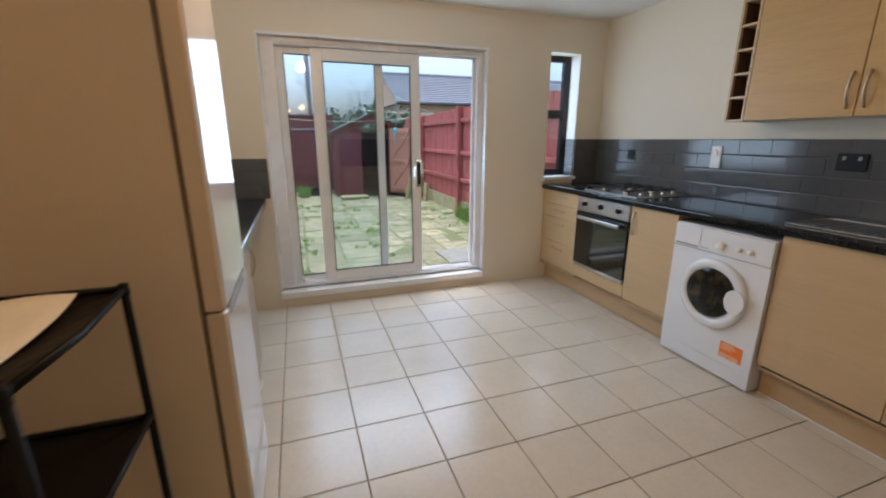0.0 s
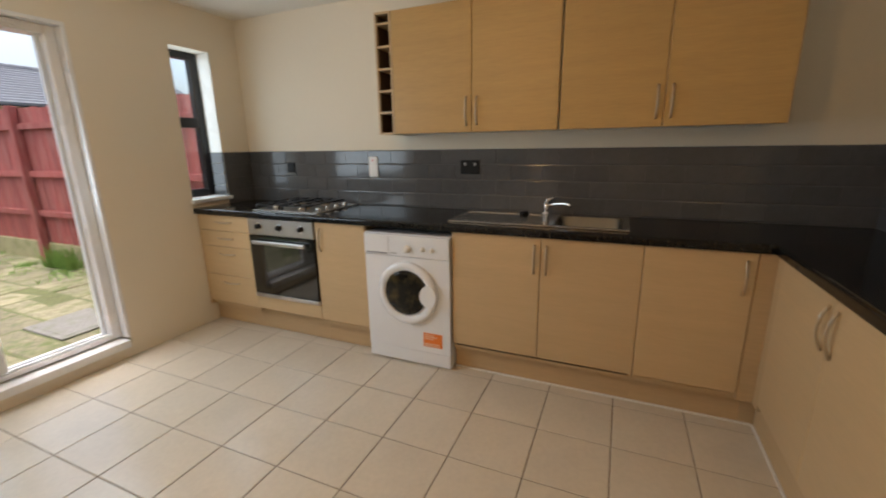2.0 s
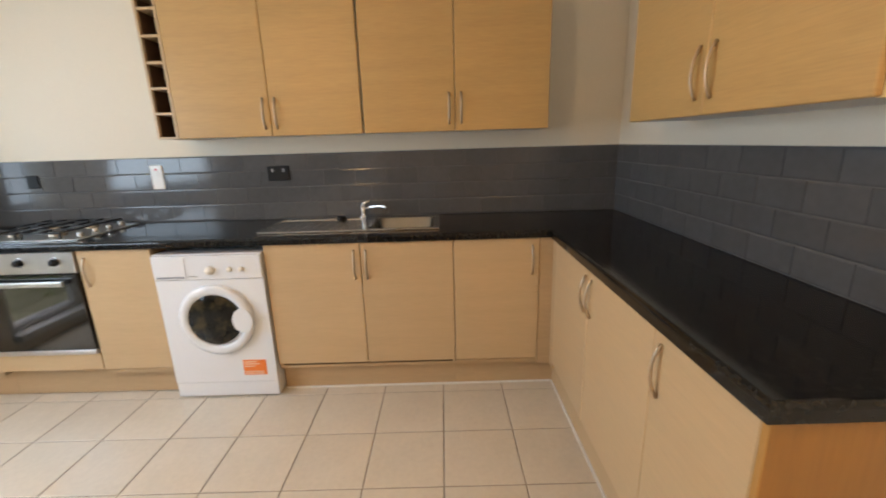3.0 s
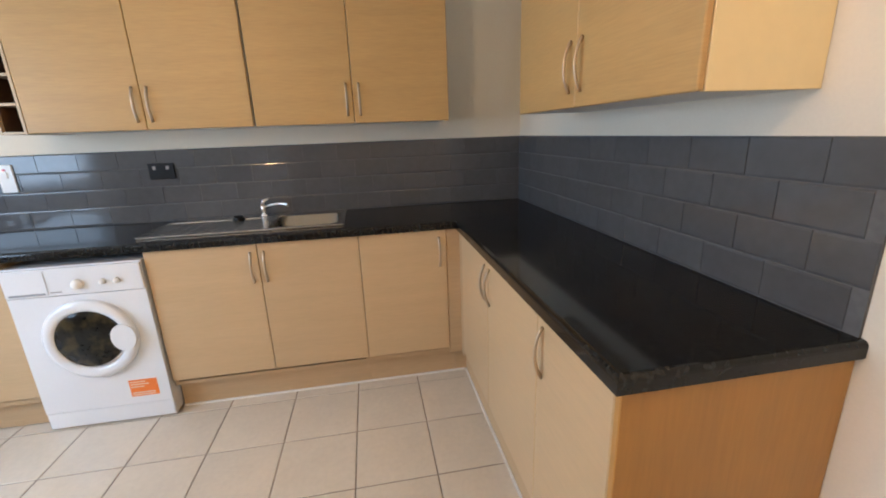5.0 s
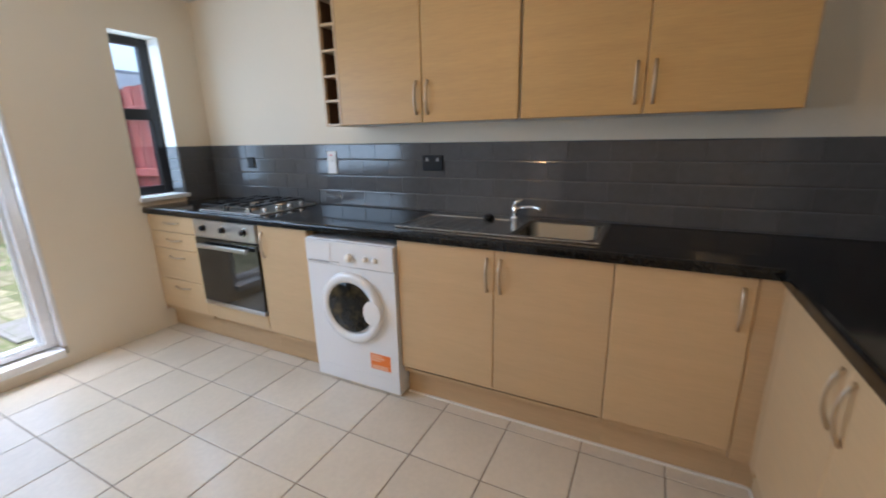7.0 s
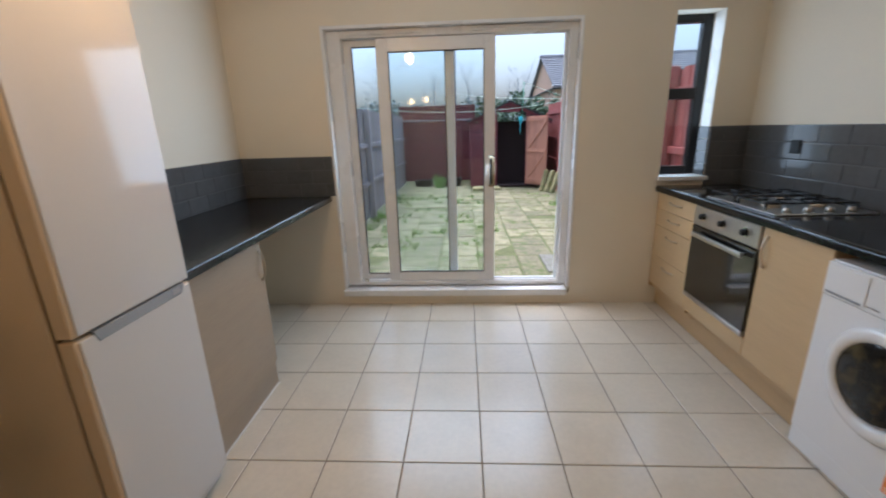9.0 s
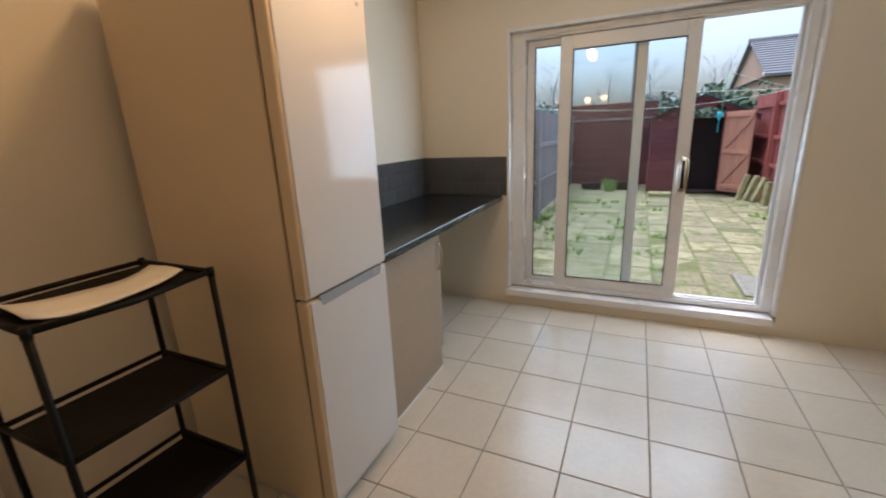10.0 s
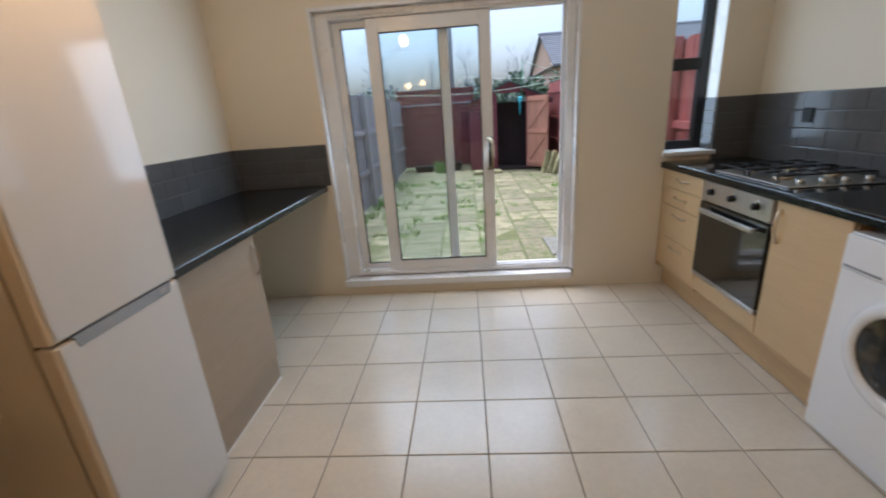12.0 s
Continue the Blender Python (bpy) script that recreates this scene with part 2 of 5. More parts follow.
def part(name, bm, material, parent=None, label="", smooth=False):
    me = bpy.data.meshes.new(name)
    if parent is not None:
        bmesh.ops.translate(bm, vec=-origin(parent), verts=bm.verts)
    bm.to_mesh(me)
    bm.free()
    for m in material if isinstance(material, (list, tuple)) else [material]:
        me.materials.append(m)
    if smooth:
        for p in me.polygons:
            p.use_smooth = True
    ob = new(name, me)
    if parent is not None:
        ob.parent = parent
    if label:
        tagged(ob, label)
    return ob


def thing(name, at, label, category, group="", kind=""):
    e = new(name)
    e.location = at
    e.empty_display_size = 0.05
    return tagged(e, label, category, group, kind)


def structure(name, bm, material, label, category="", smooth=False):
    return tagged(part(name, bm, material, None, "", smooth), label, category or name.split("_")[0], "", "structure")


def box(x0, x1, y0, y1, z0, z1, bev=0.0, seg=1, bm=None):
    own = bmesh.new()
    bmesh.ops.create_cube(own, size=1.0)
    for v in own.verts:
        v.co = Vector(((x0 + x1) / 2 + v.co.x * (x1 - x0), (y0 + y1) / 2 + v.co.y * (y1 - y0), (z0 + z1) / 2 + v.co.z * (z1 - z0)))
    if bev:
        bmesh.ops.bevel(own, geom=own.edges[:], offset=bev, segments=seg, profile=0.6, affect="EDGES")
    if bm is None:
        return own
    return merge(bm, own)


def merge(bm, other, matrix=None):
    if matrix is not None:
        bmesh.ops.transform(other, matrix=matrix, verts=other.verts)
    me = bpy.data.meshes.new("tmp")
    other.to_mesh(me)
    other.free()
    bm.from_mesh(me)
    bpy.data.meshes.remove(me)
    return bm


def boxes(*rows, bev=0.0):
    bm = bmesh.new()
    for r in rows:
        box(*r, bev=bev, bm=bm)
    return bm


def cyl(p, q, r0, r1=None, n=20, caps=True, bm=None):
    p, q = Vector(p), Vector(q)
    own = bmesh.new()
    d = q - p
    bmesh.ops.create_cone(own, cap_ends=caps, segments=n, radius1=r0, radius2=r0 if r1 is None else r1, depth=d.length)
    m = Matrix.Translation((p + q) / 2) @ d.to_track_quat("Z", "Y").to_matrix().to_4x4()
    bmesh.ops.transform(own, matrix=m, verts=own.verts)
    if bm is None:
        return own
    return merge(bm, own)


def tube(pts, r, n=8, bm=None, flat=1.0):
    """A round bar along points; flat squashes it sideways."""
    bm = bm or bmesh.new()
    pts = [Vector(p) for p in pts]
    rings = []
    up = None
    for i, p in enumerate(pts):
        d = (pts[min(i + 1, len(pts) - 1)] - pts[max(i - 1, 0)]).normalized()
        if up is None:
            up = d.orthogonal().normalized()
        up = (up - d * up.dot(d)).normalized()
        side = d.cross(up)
        rr = r[i] if isinstance(r, (list, tuple)) else r
        rings.append([bm.verts.new(p + rr * (math.cos(a) * up + math.sin(a) * side * flat)) for a in [2 * math.pi * k / n for k in range(n)]])
    fresh = []
    for a, b in zip(rings, rings[1:]):
        for k in range(n):
            fresh.append(bm.faces.new((a[k], a[(k + 1) % n], b[(k + 1) % n], b[k])))
    fresh.append(bm.faces.new(rings[0][::-1]))
    fresh.append(bm.faces.new(rings[-1]))
    bmesh.ops.recalc_face_normals(bm, faces=fresh)
    return bm


def ring(c, axis, r_out, r_in, depth, n=40, dome=0.0):
    """A flat ring round an axis through c, its front towards +axis."""
    bm = bmesh.new()
    prof = [(r_in, 0), (r_in, depth * 0.75), (r_in + 0.006, depth), ((r_in + r_out) / 2, depth + dome), (r_out - 0.008, depth), (r_out, depth * 0.7), (r_out, 0)]
    rows = [[bm.verts.new((rr * math.cos(a), rr * math.sin(a), h)) for rr, h in prof] for a in [2 * math.pi * k / n for k in range(n)]]
    for k in range(n):
        a, b = rows[k], rows[(k + 1) % n]
        for j in range(len(prof) - 1):
            bm.faces.new((a[j], b[j], b[j + 1], a[j + 1]))
    bmesh.ops.recalc_face_normals(bm, faces=bm.faces)
    m = Matrix.Translation(c) @ Vector(axis).to_track_quat("Z", "Y").to_matrix().to_4x4()
    bmesh.ops.transform(bm, matrix=m, verts=bm.verts)
    return bm


def bow_handle(c, out, along, length=0.16, rise=0.022, r=0.0048):
    """A bowed bar handle: its middle stands off by rise."""
    c, out, along = Vector(c), Vector(out), Vector(along)
    pts = []
    for k in range(13):
        s = -1 + 2 * k / 12
        pts.append(c + along * (s * length / 2) + out * (0.002 + rise * (1 - abs(s) ** 2.2)))
    bm = tube(pts, r, 8, flat=1.5)
    return bm


def panel_bm(plane, face, a0, a1, z0, z1, th=0.018, bev=0.003):
    """A door or panel whose front lies at face; plane names the axis it looks along and the way: -x, +x, +y."""
    if plane == "-x":
        return box(face, face + th, a0, a1, z0, z1, bev)
    if plane == "+x":
        return box(face - th, face, a0, a1, z0, z1, bev)
    return box(a0, a1, face - th, face, z0, z1, bev)


OUT = {"-x": (-1, 0, 0), "+x": (1, 0, 0), "+y": (0, 1, 0)}


def front_point(plane, face, a, z):
    return (a, face, z) if plane == "+y" else (face, a, z)


def add_door(unit, plane, face, a0, a1, z0, z1, handle=None, name="door", along=(0, 0, 1), finish=None):
    g = 0.0015
    d = part(name, panel_bm(plane, face, a0 + g, a1 - g, z0 + g, z1 - g), finish or M_OAK, unit)
    if handle:
        part("handle", bow_handle(front_point(plane, face, *handle), OUT[plane], along), M_NICKEL, d, "bowed satin nickel handle", True)
    return d


# ---- the room ----
XE, YN, YS, XW, XWN, ZC = 2.745, 3.36, -0.82, -1.08, -0.95, 2.36
TH = 0.26
DX0, DX1, DZ0, DZ1 = -0.245, 1.56, 0.085, 2.07
WX0, WX1, WZ0, WZ1 = 2.16, 2.475, 0.99, 2.075

floor = structure("floor", box(XW - 0.2, XE + 0.2, YS - 0.2, YN, -0.12, -0.003), M_GROUT, "cream ceramic floor tiles with brown grout", "floor")
wall_north = structure("wall_north", boxes(
    (XWN - 0.3, DX0, YN, YN + TH, -0.12, ZC), (DX0, DX1, YN, YN + TH, -0.12, DZ0), (DX0, DX1, YN, YN + TH, DZ1, ZC),
    (DX1, WX0, YN, YN + TH, -0.12, ZC), (WX0, WX1, YN, YN + TH, -0.12, WZ0 - 0.03), (WX0, WX1, YN, YN + TH, WZ1, ZC), (WX1, XE + 0.2, YN, YN + TH, -0.12, ZC)),
    M_WALL, "cream painted plaster wall with patio door opening", "wall")
wall_east = structure("wall_east", box(XE, XE + 0.2, YS - 0.2, YN, -0.003, ZC), M_WALL, "cream painted plaster wall behind the units", "wall")
wall_south = structure("wall_south", box(XW - 0.2, XE, YS - 0.2, YS, -0.003, ZC), M_WALL, "cream painted plaster wall behind the worktop", "wall")
wall_west = structure("wall_west", boxes((XW - 0.2, XW, YS, 1.606, -0.003, ZC), (XW - 0.2, XWN, 1.606, YN, -0.003, ZC)), M_WALL, "cream painted wall behind fridge and radiator", "wall")
structure("ceiling", box(XW - 0.2, XE + 0.2, YS - 0.2, YN + TH, ZC, ZC + 0.15), M_CEIL, "plain white painted ceiling", "ceiling")

# patio door: fixed outer leaf, inner leaf slid half open
door_1 = thing("door_1", (0.67, 3.45, DZ0), "white sliding patio door standing half open", "patio door", kind="structure")
FY0, FY1 = 3.415, 3.53
part("window_sill", box(DX0 - 0.003, DX1 - 0.022, YN - 0.035, FY1, DZ0 - 0.01, 0.126, 0.006, 2), M_UPVC, door_1, "white door sill board")
part("reveal_lining", boxes((DX0 + 0.001, DX0 + 0.022, YN - 0.006, FY1, 0.136, DZ1 - 0.022), (DX1 - 0.022, DX1 - 0.001, YN - 0.006, FY1, 0.136, DZ1 - 0.022), (DX0 + 0.001, DX1 - 0.001, YN - 0.006, FY1, DZ1 - 0.022, DZ1 - 0.001), bev=0.002), M_UPVC, door_1)
fr = (DX0 + 0.023, DX1 - 0.023)
GL, GR = -0.065, 1.462
part("outer_frame", boxes((fr[0], -0.125, FY0, FY1, 0.137, 2.047), (1.482, fr[1], FY0, FY1, 0.137, 2.047), (-0.125, 1.482, FY0, FY1, 1.998, 2.047), (-0.125, 1.482, FY0, FY1, 0.137, 0.168), bev=0.004), M_UPVC, door_1)
part("track", boxes((-0.124, 1.481, 3.425, 3.432, 0.169, 0.178), (-0.124, 1.481, 3.475, 3.482, 0.169, 0.178)), M_ALU, door_1, "grey aluminium track, paled for the sky's sheen")
part("jamb_strip", box(1.462, 1.4815, 3.47, 3.50, 0.169, 1.997, 0.003), M_ALU, door_1)


def leaf(x0, x1, y0, y1, z0, z1, stile_l, stile_r, rail, mat_r=None):
    lf = part("leaf_frame", boxes((x0, x0 + stile_l, y0, y1, z0, z1), (x0 + stile_l, x1 - stile_r, y0, y1, z0, z0 + rail), (x0 + stile_l, x1 - stile_r, y0, y1, z1 - rail, z1), bev=0.004), M_UPVC, door_1)
    part("stile", box(x1 - stile_r, x1, y0, y1, z0, z1, 0.005, 2), mat_r or M_UPVC, door_1)
    ym = (y0 + y1) / 2
    g = part("pane", box(x0 + stile_l - 0.004, x1 - stile_r + 0.004, ym - 0.003, ym + 0.003, z0 + rail - 0.004, z1 - rail + 0.004), M_GLASS, door_1, "clear door glass")
    g.visible_shadow = False
    e = 0.006
    part("gasket", boxes((x0 + stile_l, x0 + stile_l + e, y0 - 0.001, ym - 0.004, z0 + rail, z1 - rail), (x1 - stile_r - e, x1 - stile_r, y0 - 0.001, ym - 0.004, z0 + rail, z1 - rail), (x0 + stile_l + e, x1 - stile_r - e, y0 - 0.001, ym - 0.004, z0 + rail, z0 + rail + e), (x0 + stile_l + e, x1 - stile_r - e, y0 - 0.001, ym - 0.004, z1 - rail - e, z1 - rail)), M_RUBBER, door_1, "black rubber gasket")
    return lf


leaf(-0.124, 0.678, 3.486, 3.524, 0.169, 1.997, 0.056, 0.064, 0.045, M_ALU)
slider = leaf(0.121, 0.972, 3.428, 3.468, 0.158, 1.993, 0.086, 0.079, 0.090)
hb = tube([(0.930, 3.424, 0.945), (0.946, 3.388, 0.946), (0.957, 3.364, 0.955), (0.960, 3.356, 0.98), (0.960, 3.356, 1.12), (0.957, 3.364, 1.145), (0.946, 3.388, 1.154), (0.930, 3.424, 1.155)], 0.0105, 10)
part("handle", hb, M_BRASS, slider, "worn dark brass pull handle", True)
part("handle_plate", box(0.910, 0.934, 3.412, 3.4275, 0.925, 1.175, 0.005, 2), M_UPVC, slider, "white handle backplate")
part("lock_plate", box(0.9345, 0.968, 3.419, 3.4275, 0.935, 1.165, 0.003, 2), M_BLACK, slider, "black lock plate")
part("latch", box(0.914, 0.927, 3.394, 3.4115, 0.98, 1.10, 0.004, 2), M_GLOSSW, slider, "white latch lever")
part("trickle_vent", boxes((-0.08, 0.46, 3.398, 3.414, 2.012, 2.04), (-0.07, 0.45, 3.392, 3.398, 2.018, 2.026), bev=0.002), M_UPVC, door_1, "white trickle vent")
part("trickle_vent", boxes((0.80, 1.36, 3.398, 3.414, 2.012, 2.04), (0.81, 1.35, 3.392, 3.398, 2.018, 2.026), bev=0.002), M_UPVC, door_1, "white trickle vent")
part("lock", boxes((-0.09, -0.05, 3.405, 3.4145, 0.172, 0.20), (-0.078, -0.064, 3.39, 3.405, 0.18, 0.194), bev=0.002), M_CHROME, door_1, "small chrome patio lock")

# narrow window beside the hob
window_1 = thing("window_1", (2.32, 3.5, WZ0), "narrow black framed window above the worktop", "window", kind="structure")
wy0, wy1 = 3.50, 3.56
part("window_frame", boxes((WX0, WX0 + 0.05, wy0, wy1, WZ0, WZ1), (WX1 - 0.062, WX1, wy0, wy1, WZ0, WZ1), (WX0 + 0.05, WX1 - 0.062, wy0, wy1, WZ1 - 0.05, WZ1), (WX0 + 0.05, WX1 - 0.062, wy0, wy1, WZ0, WZ0 + 0.06), (WX0 + 0.05, WX1 - 0.062, wy0, wy1, 1.525, 1.60), bev=0.004), M_BLACKF, window_1)
for z0, z1 in ((WZ0 + 0.06, 1.525), (1.60, WZ1 - 0.05)):
    g = part("pane", box(WX0 + 0.046, WX1 - 0.058, 3.527, 3.533, z0 - 0.004, z1 + 0.004), M_GLASS, window_1)
    g.visible_shadow = False
part("window_sill", box(WX0 - 0.015, WX1 + 0.02, YN - 0.03, wy0, WZ0 - 0.03, WZ0, 0.005, 2), M_UPVC, window_1, "white sill board")
part("reveal_lining", box(WX1 - 0.004, WX1 - 0.0005, YN + 0.001, wy0 - 0.001, 1.335, WZ1 - 0.001), M_GLOSSW, window_1)

# ---- fitted units along the east wall ----
FX = 2.17
ZB, ZT = 0.187, 0.884


def base_unit(y0, y1, label, doors, cat="base cabinet", hollow=False):
    u = thing("base_cabinet", ((FX + XE) / 2, (y0 + y1) / 2, 0), label, cat, "fitted base units")
    if hollow:
        xa, xb, ya, yb, za, zb = FX + 0.0195, XE - 0.01, y0 + 0.001, y1 - 0.001, 0.152, ZT - 0.002
        part("body", boxes((xa, xb, ya, ya + 0.018, za, zb), (xa, xb, yb - 0.018, yb, za, zb), (xa, xb, ya + 0.018, yb - 0.018, za, za + 0.018), (xb - 0.01, xb, ya + 0.018, yb - 0.018, za + 0.018, zb)), M_OAKD, u)
    else:
        part("body", box(FX + 0.0195, XE - 0.01, y0 + 0.001, y1 - 0.001, 0.152, ZT - 0.002), M_OAKD, u)
    part("plinth", box(2.235, 2.251, y0, y1, 0.006, 0.15), M_OAKD, u)
    for a0, a1, h in doors:
        add_door(u, "-x", FX, a0, a1, ZB, ZT, h)
    return u


drawers = thing("drawer_unit", (2.45, 3.08, 0), "light oak drawer unit with three drawers", "drawers", "fitted base units")
part("body", box(FX + 0.0195, XE - 0.01, 2.828, 3.335, 0.152, ZT - 0.002), M_OAKD, drawers)
part("filler", box(FX + 0.004, FX + 0.02, 3.335, YN - 0.001, 0.152, ZT), M_OAKD, drawers)
part("plinth", box(2.235, 2.251, 2.828, YN - 0.001, 0.006, 0.15), M_OAKD, drawers)
for z0, z1 in ((0.187, 0.412), (0.412, 0.640), (0.640, 0.762), (0.762, 0.884)):
    add_door(drawers, "-x", FX, 2.828, 3.335, z0, z1, (3.08, z1 - 0.055), "drawer_front", (0, 1, 0))

base_unit(1.842, 2.235, "light oak base cabinet with one door", [(1.842, 2.235, (2.195, 0.762))])
base_unit(0.250, 1.250, "light oak sink cabinet with two doors", [(0.742, 1.250, (0.775, 0.762)), (0.250, 0.742, (0.712, 0.762))], hollow=True)
corner = base_unit(-0.245, 0.250, "light oak corner cabinet with one door", [(-0.205, 0.250, (-0.165, 0.762))])
part("plinth", box(2.235, 2.251, -0.312, -0.246, 0.006, 0.15), M_OAKD, corner)
part("corner_post", box(FX + 0.003, FX + 0.03, -0.290, -0.206, 0.152, ZT, 0.002), M_OAKD, corner)

# oven in its housing
oven = thing("built_in_oven", (2.45, 2.53, 0.29), "built-in stainless steel oven with black glass door", "oven")
OV0, OV1 = 2.238, 2.825
part("body", box(FX + 0.012, XE - 0.03, OV0 + 0.01, OV1 - 0.01, 0.305, 0.87), M_BLACK, oven)
part("control_panel", box(FX - 0.012, FX + 0.012, OV0 + 0.003, OV1 - 0.003, 0.762, 0.880, 0.003), M_STEEL, oven, "brushed steel control panel")
for yk in (2.34, 2.53, 2.72):
    k = part("knob", cyl((FX - 0.012, yk, 0.825), (FX - 0.036, yk, 0.825), 0.019, 0.016, 20), M_BLACK, oven, "", True)
    part("knob_collar", ring((FX - 0.0125, yk, 0.825), (-1, 0, 0), 0.027, 0.0195, 0.004, 24), M_CHROME, k, "chrome knob collar")
od = part("oven_door", box(FX - 0.014, FX + 0.01, OV0 + 0.003, OV1 - 0.003, 0.318, 0.757, 0.003), M_OVENG, oven, "black glass oven door")
part("door_trim", box(FX - 0.016, FX + 0.01, OV0 + 0.003, OV1 - 0.003, 0.292, 0.317, 0.002), M_STEEL, od, "steel strip")
oh = box(FX - 0.052, FX - 0.034, OV0 + 0.06, OV1 - 0.06, 0.700, 0.728, 0.006, 2)
for yk in (OV0 + 0.09, OV1 - 0.09):
    cyl((FX - 0.014, yk, 0.714), (FX - 0.036, yk, 0.714), 0.007, bm=oh)
part("handle", oh, M_STEEL, od, "steel bar handle")
housing = thing("oven_housing", (2.45, 2.53, 0), "oak panel and plinth below the oven", "cabinet panel", "fitted base units")
part("lower_panel", box(FX, FX + 0.018, 2.2365, 2.8265, ZB, 0.288, 0.002), M_OAK, housing)
part("plinth", box(2.235, 2.251, 2.2365, 2.8265, 0.006, 0.15), M_OAKD, housing)

# worktop, one L-shaped run
WT0, WT1 = 0.885, 0.925
wt = bmesh.new()
outline = [(2.148, YN - 0.001), (2.148, -0.252), (0.688, -0.252), (0.688, YS + 0.001), (XE - 0.001, YS + 0.001), (XE - 0.001, YN - 0.001)]
vs = [wt.verts.new((x, y, WT0)) for x, y in outline]
f = wt.faces.new(vs)
r = bmesh.ops.extrude_face_region(wt, geom=[f])
bmesh.ops.translate(wt, vec=(0, 0, WT1 - WT0), verts=[v for v in r["geom"] if isinstance(v, bmesh.types.BMVert)])
bmesh.ops.recalc_face_normals(wt, faces=wt.faces)
top_edges = [e for e in wt.edges if all(v.co.z > WT1 - 0.001 for v in e.verts) and all(v.co.x < 2.2 and v.co.y > YS + 0.05 or (abs(v.co.x - 0.688) < 0.01) or abs(v.co.x - 2.148) < 0.01 for v in e.verts)]
bmesh.ops.bevel(wt, geom=top_edges, offset=0.014, segments=4, profile=0.5, affect="EDGES")
for co, no in (((2.285, 0, 0), (1, 0, 0)), ((2.610, 0, 0), (1, 0, 0)), ((0, 0.350, 0), (0, 1, 0)), ((0, 0.710, 0), (0, 1, 0))):
    bmesh.ops.bisect_plane(wt, geom=wt.verts[:] + wt.edges[:] + wt.faces[:], plane_co=co, plane_no=no)
cut = [f for f in wt.faces if abs(f.normal.z) > 0.9 and 2.285 < f.calc_center_median().x < 2.610 and 0.350 < f.calc_center_median().y < 0.710]
bmesh.ops.delete(wt, geom=cut, context="FACES")
worktop = tagged(part("worktop", wt, M_TOP), "glossy black speckled laminate worktop in an L shape", "worktop")

# washing machine
wm = thing("washing_machine", (2.4, 1.545, 0), "white front-loading washing machine with orange energy sticker", "washing machine")
W0, W1, WF = 1.258, 1.832, 2.150
DY, DZ, DRI = 1.552, 0.488, 0.150


def holed_plate(x0, x1, y0, y1, z0, z1, cy, cz, r, n=64):
    """A rectangular plate facing -x with a round hole."""
    bm = bmesh.new()
    rows = []
    for k in range(n):
        a = 2 * math.pi * k / n
        c, s_ = math.cos(a), math.sin(a)
        t = min(((y1 - cy) / c if c > 1e-6 else (y0 - cy) / c if c < -1e-6 else 9), ((z1 - cz) / s_ if s_ > 1e-6 else (z0 - cz) / s_ if s_ < -1e-6 else 9))
        oy, oz = cy + t * c, cz + t * s_
        for qy in (y0, y1):
            for qz in (z0, z1):
                if abs(math.remainder(a - math.atan2(qz - cz, qy - cy), 2 * math.pi)) < math.pi / n:
                    oy, oz = qy, qz
        rows.append([bm.verts.new(p) for p in ((x1, cy + r * c, cz + r * s_), (x0, cy + r * c, cz + r * s_), (x0, oy, oz), (x1, oy, oz))])
    for k in range(n):
        a, b = rows[k], rows[(k + 1) % n]
        for j in range(3):
            bm.faces.new((a[j], b[j], b[j + 1], a[j + 1]))
    bmesh.ops.recalc_face_normals(bm, faces=bm.faces)
    return bm


part("body", boxes((WF + 0.012, 2.68, W0, W0 + 0.012, 0.012, 0.848), (WF + 0.012, 2.68, W1 - 0.012, W1, 0.012, 0.848), (WF + 0.012, 2.68, W0 + 0.012, W1 - 0.012, 0.828, 0.848), (2.66, 2.68, W0 + 0.012, W1 - 0.012, 0.012, 0.828), (WF + 0.012, 2.66, W0 + 0.012, W1 - 0.012, 0.012, 0.03)), M_WHITE, wm)
part("front_panel", holed_plate(WF, WF + 0.012, W0 + 0.0005, W1 - 0.0005, 0.100, 0.708, DY, DZ, DRI), M_WHITE, wm)
part("kick_panel", box(WF + 0.002, WF + 0.0118, W0 + 0.0005, W1 - 0.0005, 0.012, 0.098, 0.004, 2), M_WHITE, wm)
cp = part("control_panel", box(WF - 0.006, WF + 0.0118, W0 + 0.0005, W1 - 0.0005, 0.711, 0.842, 0.006, 3), M_WHITE, wm)
part("detergent_drawer", box(WF - 0.0095, WF - 0.0065, 1.655, 1.820, 0.722, 0.832, 0.0015), M_WHITE, cp)
part("drawer_pull", box(WF - 0.0125, WF - 0.0098, 1.665, 1.812, 0.722, 0.731, 0.001), M_SILVER, cp)
part("print", box(WF - 0.0075, WF - 0.0066, 1.60, 1.648, 0.727, 0.732), M_GREYP, cp)
part("programme_dial", cyl((WF - 0.006, 1.528, 0.762), (WF - 0.026, 1.528, 0.762), 0.024, 0.020, 28), M_PAPER, cp, "cream programme dial", True)
for yk in (1.425, 1.365):
    part("dial", cyl((WF - 0.006, yk, 0.765), (WF - 0.02, yk, 0.765), 0.014, 0.012, 20), M_PAPER, cp, "", True)
part("door_ring", ring((WF - 0.001, DY - 0.018, DZ - 0.006), (-1, 0, 0), 0.200, 0.147, 0.026, 64, 0.006), M_WHITE, wm, "white round porthole door ring", True)
part("door_seal", ring((WF + 0.006, DY, DZ), (-1, 0, 0), 0.149, 0.136, 0.022, 48), M_RUBBER, wm, "grey door seal", True)
dr = bmesh.new()
rows = []
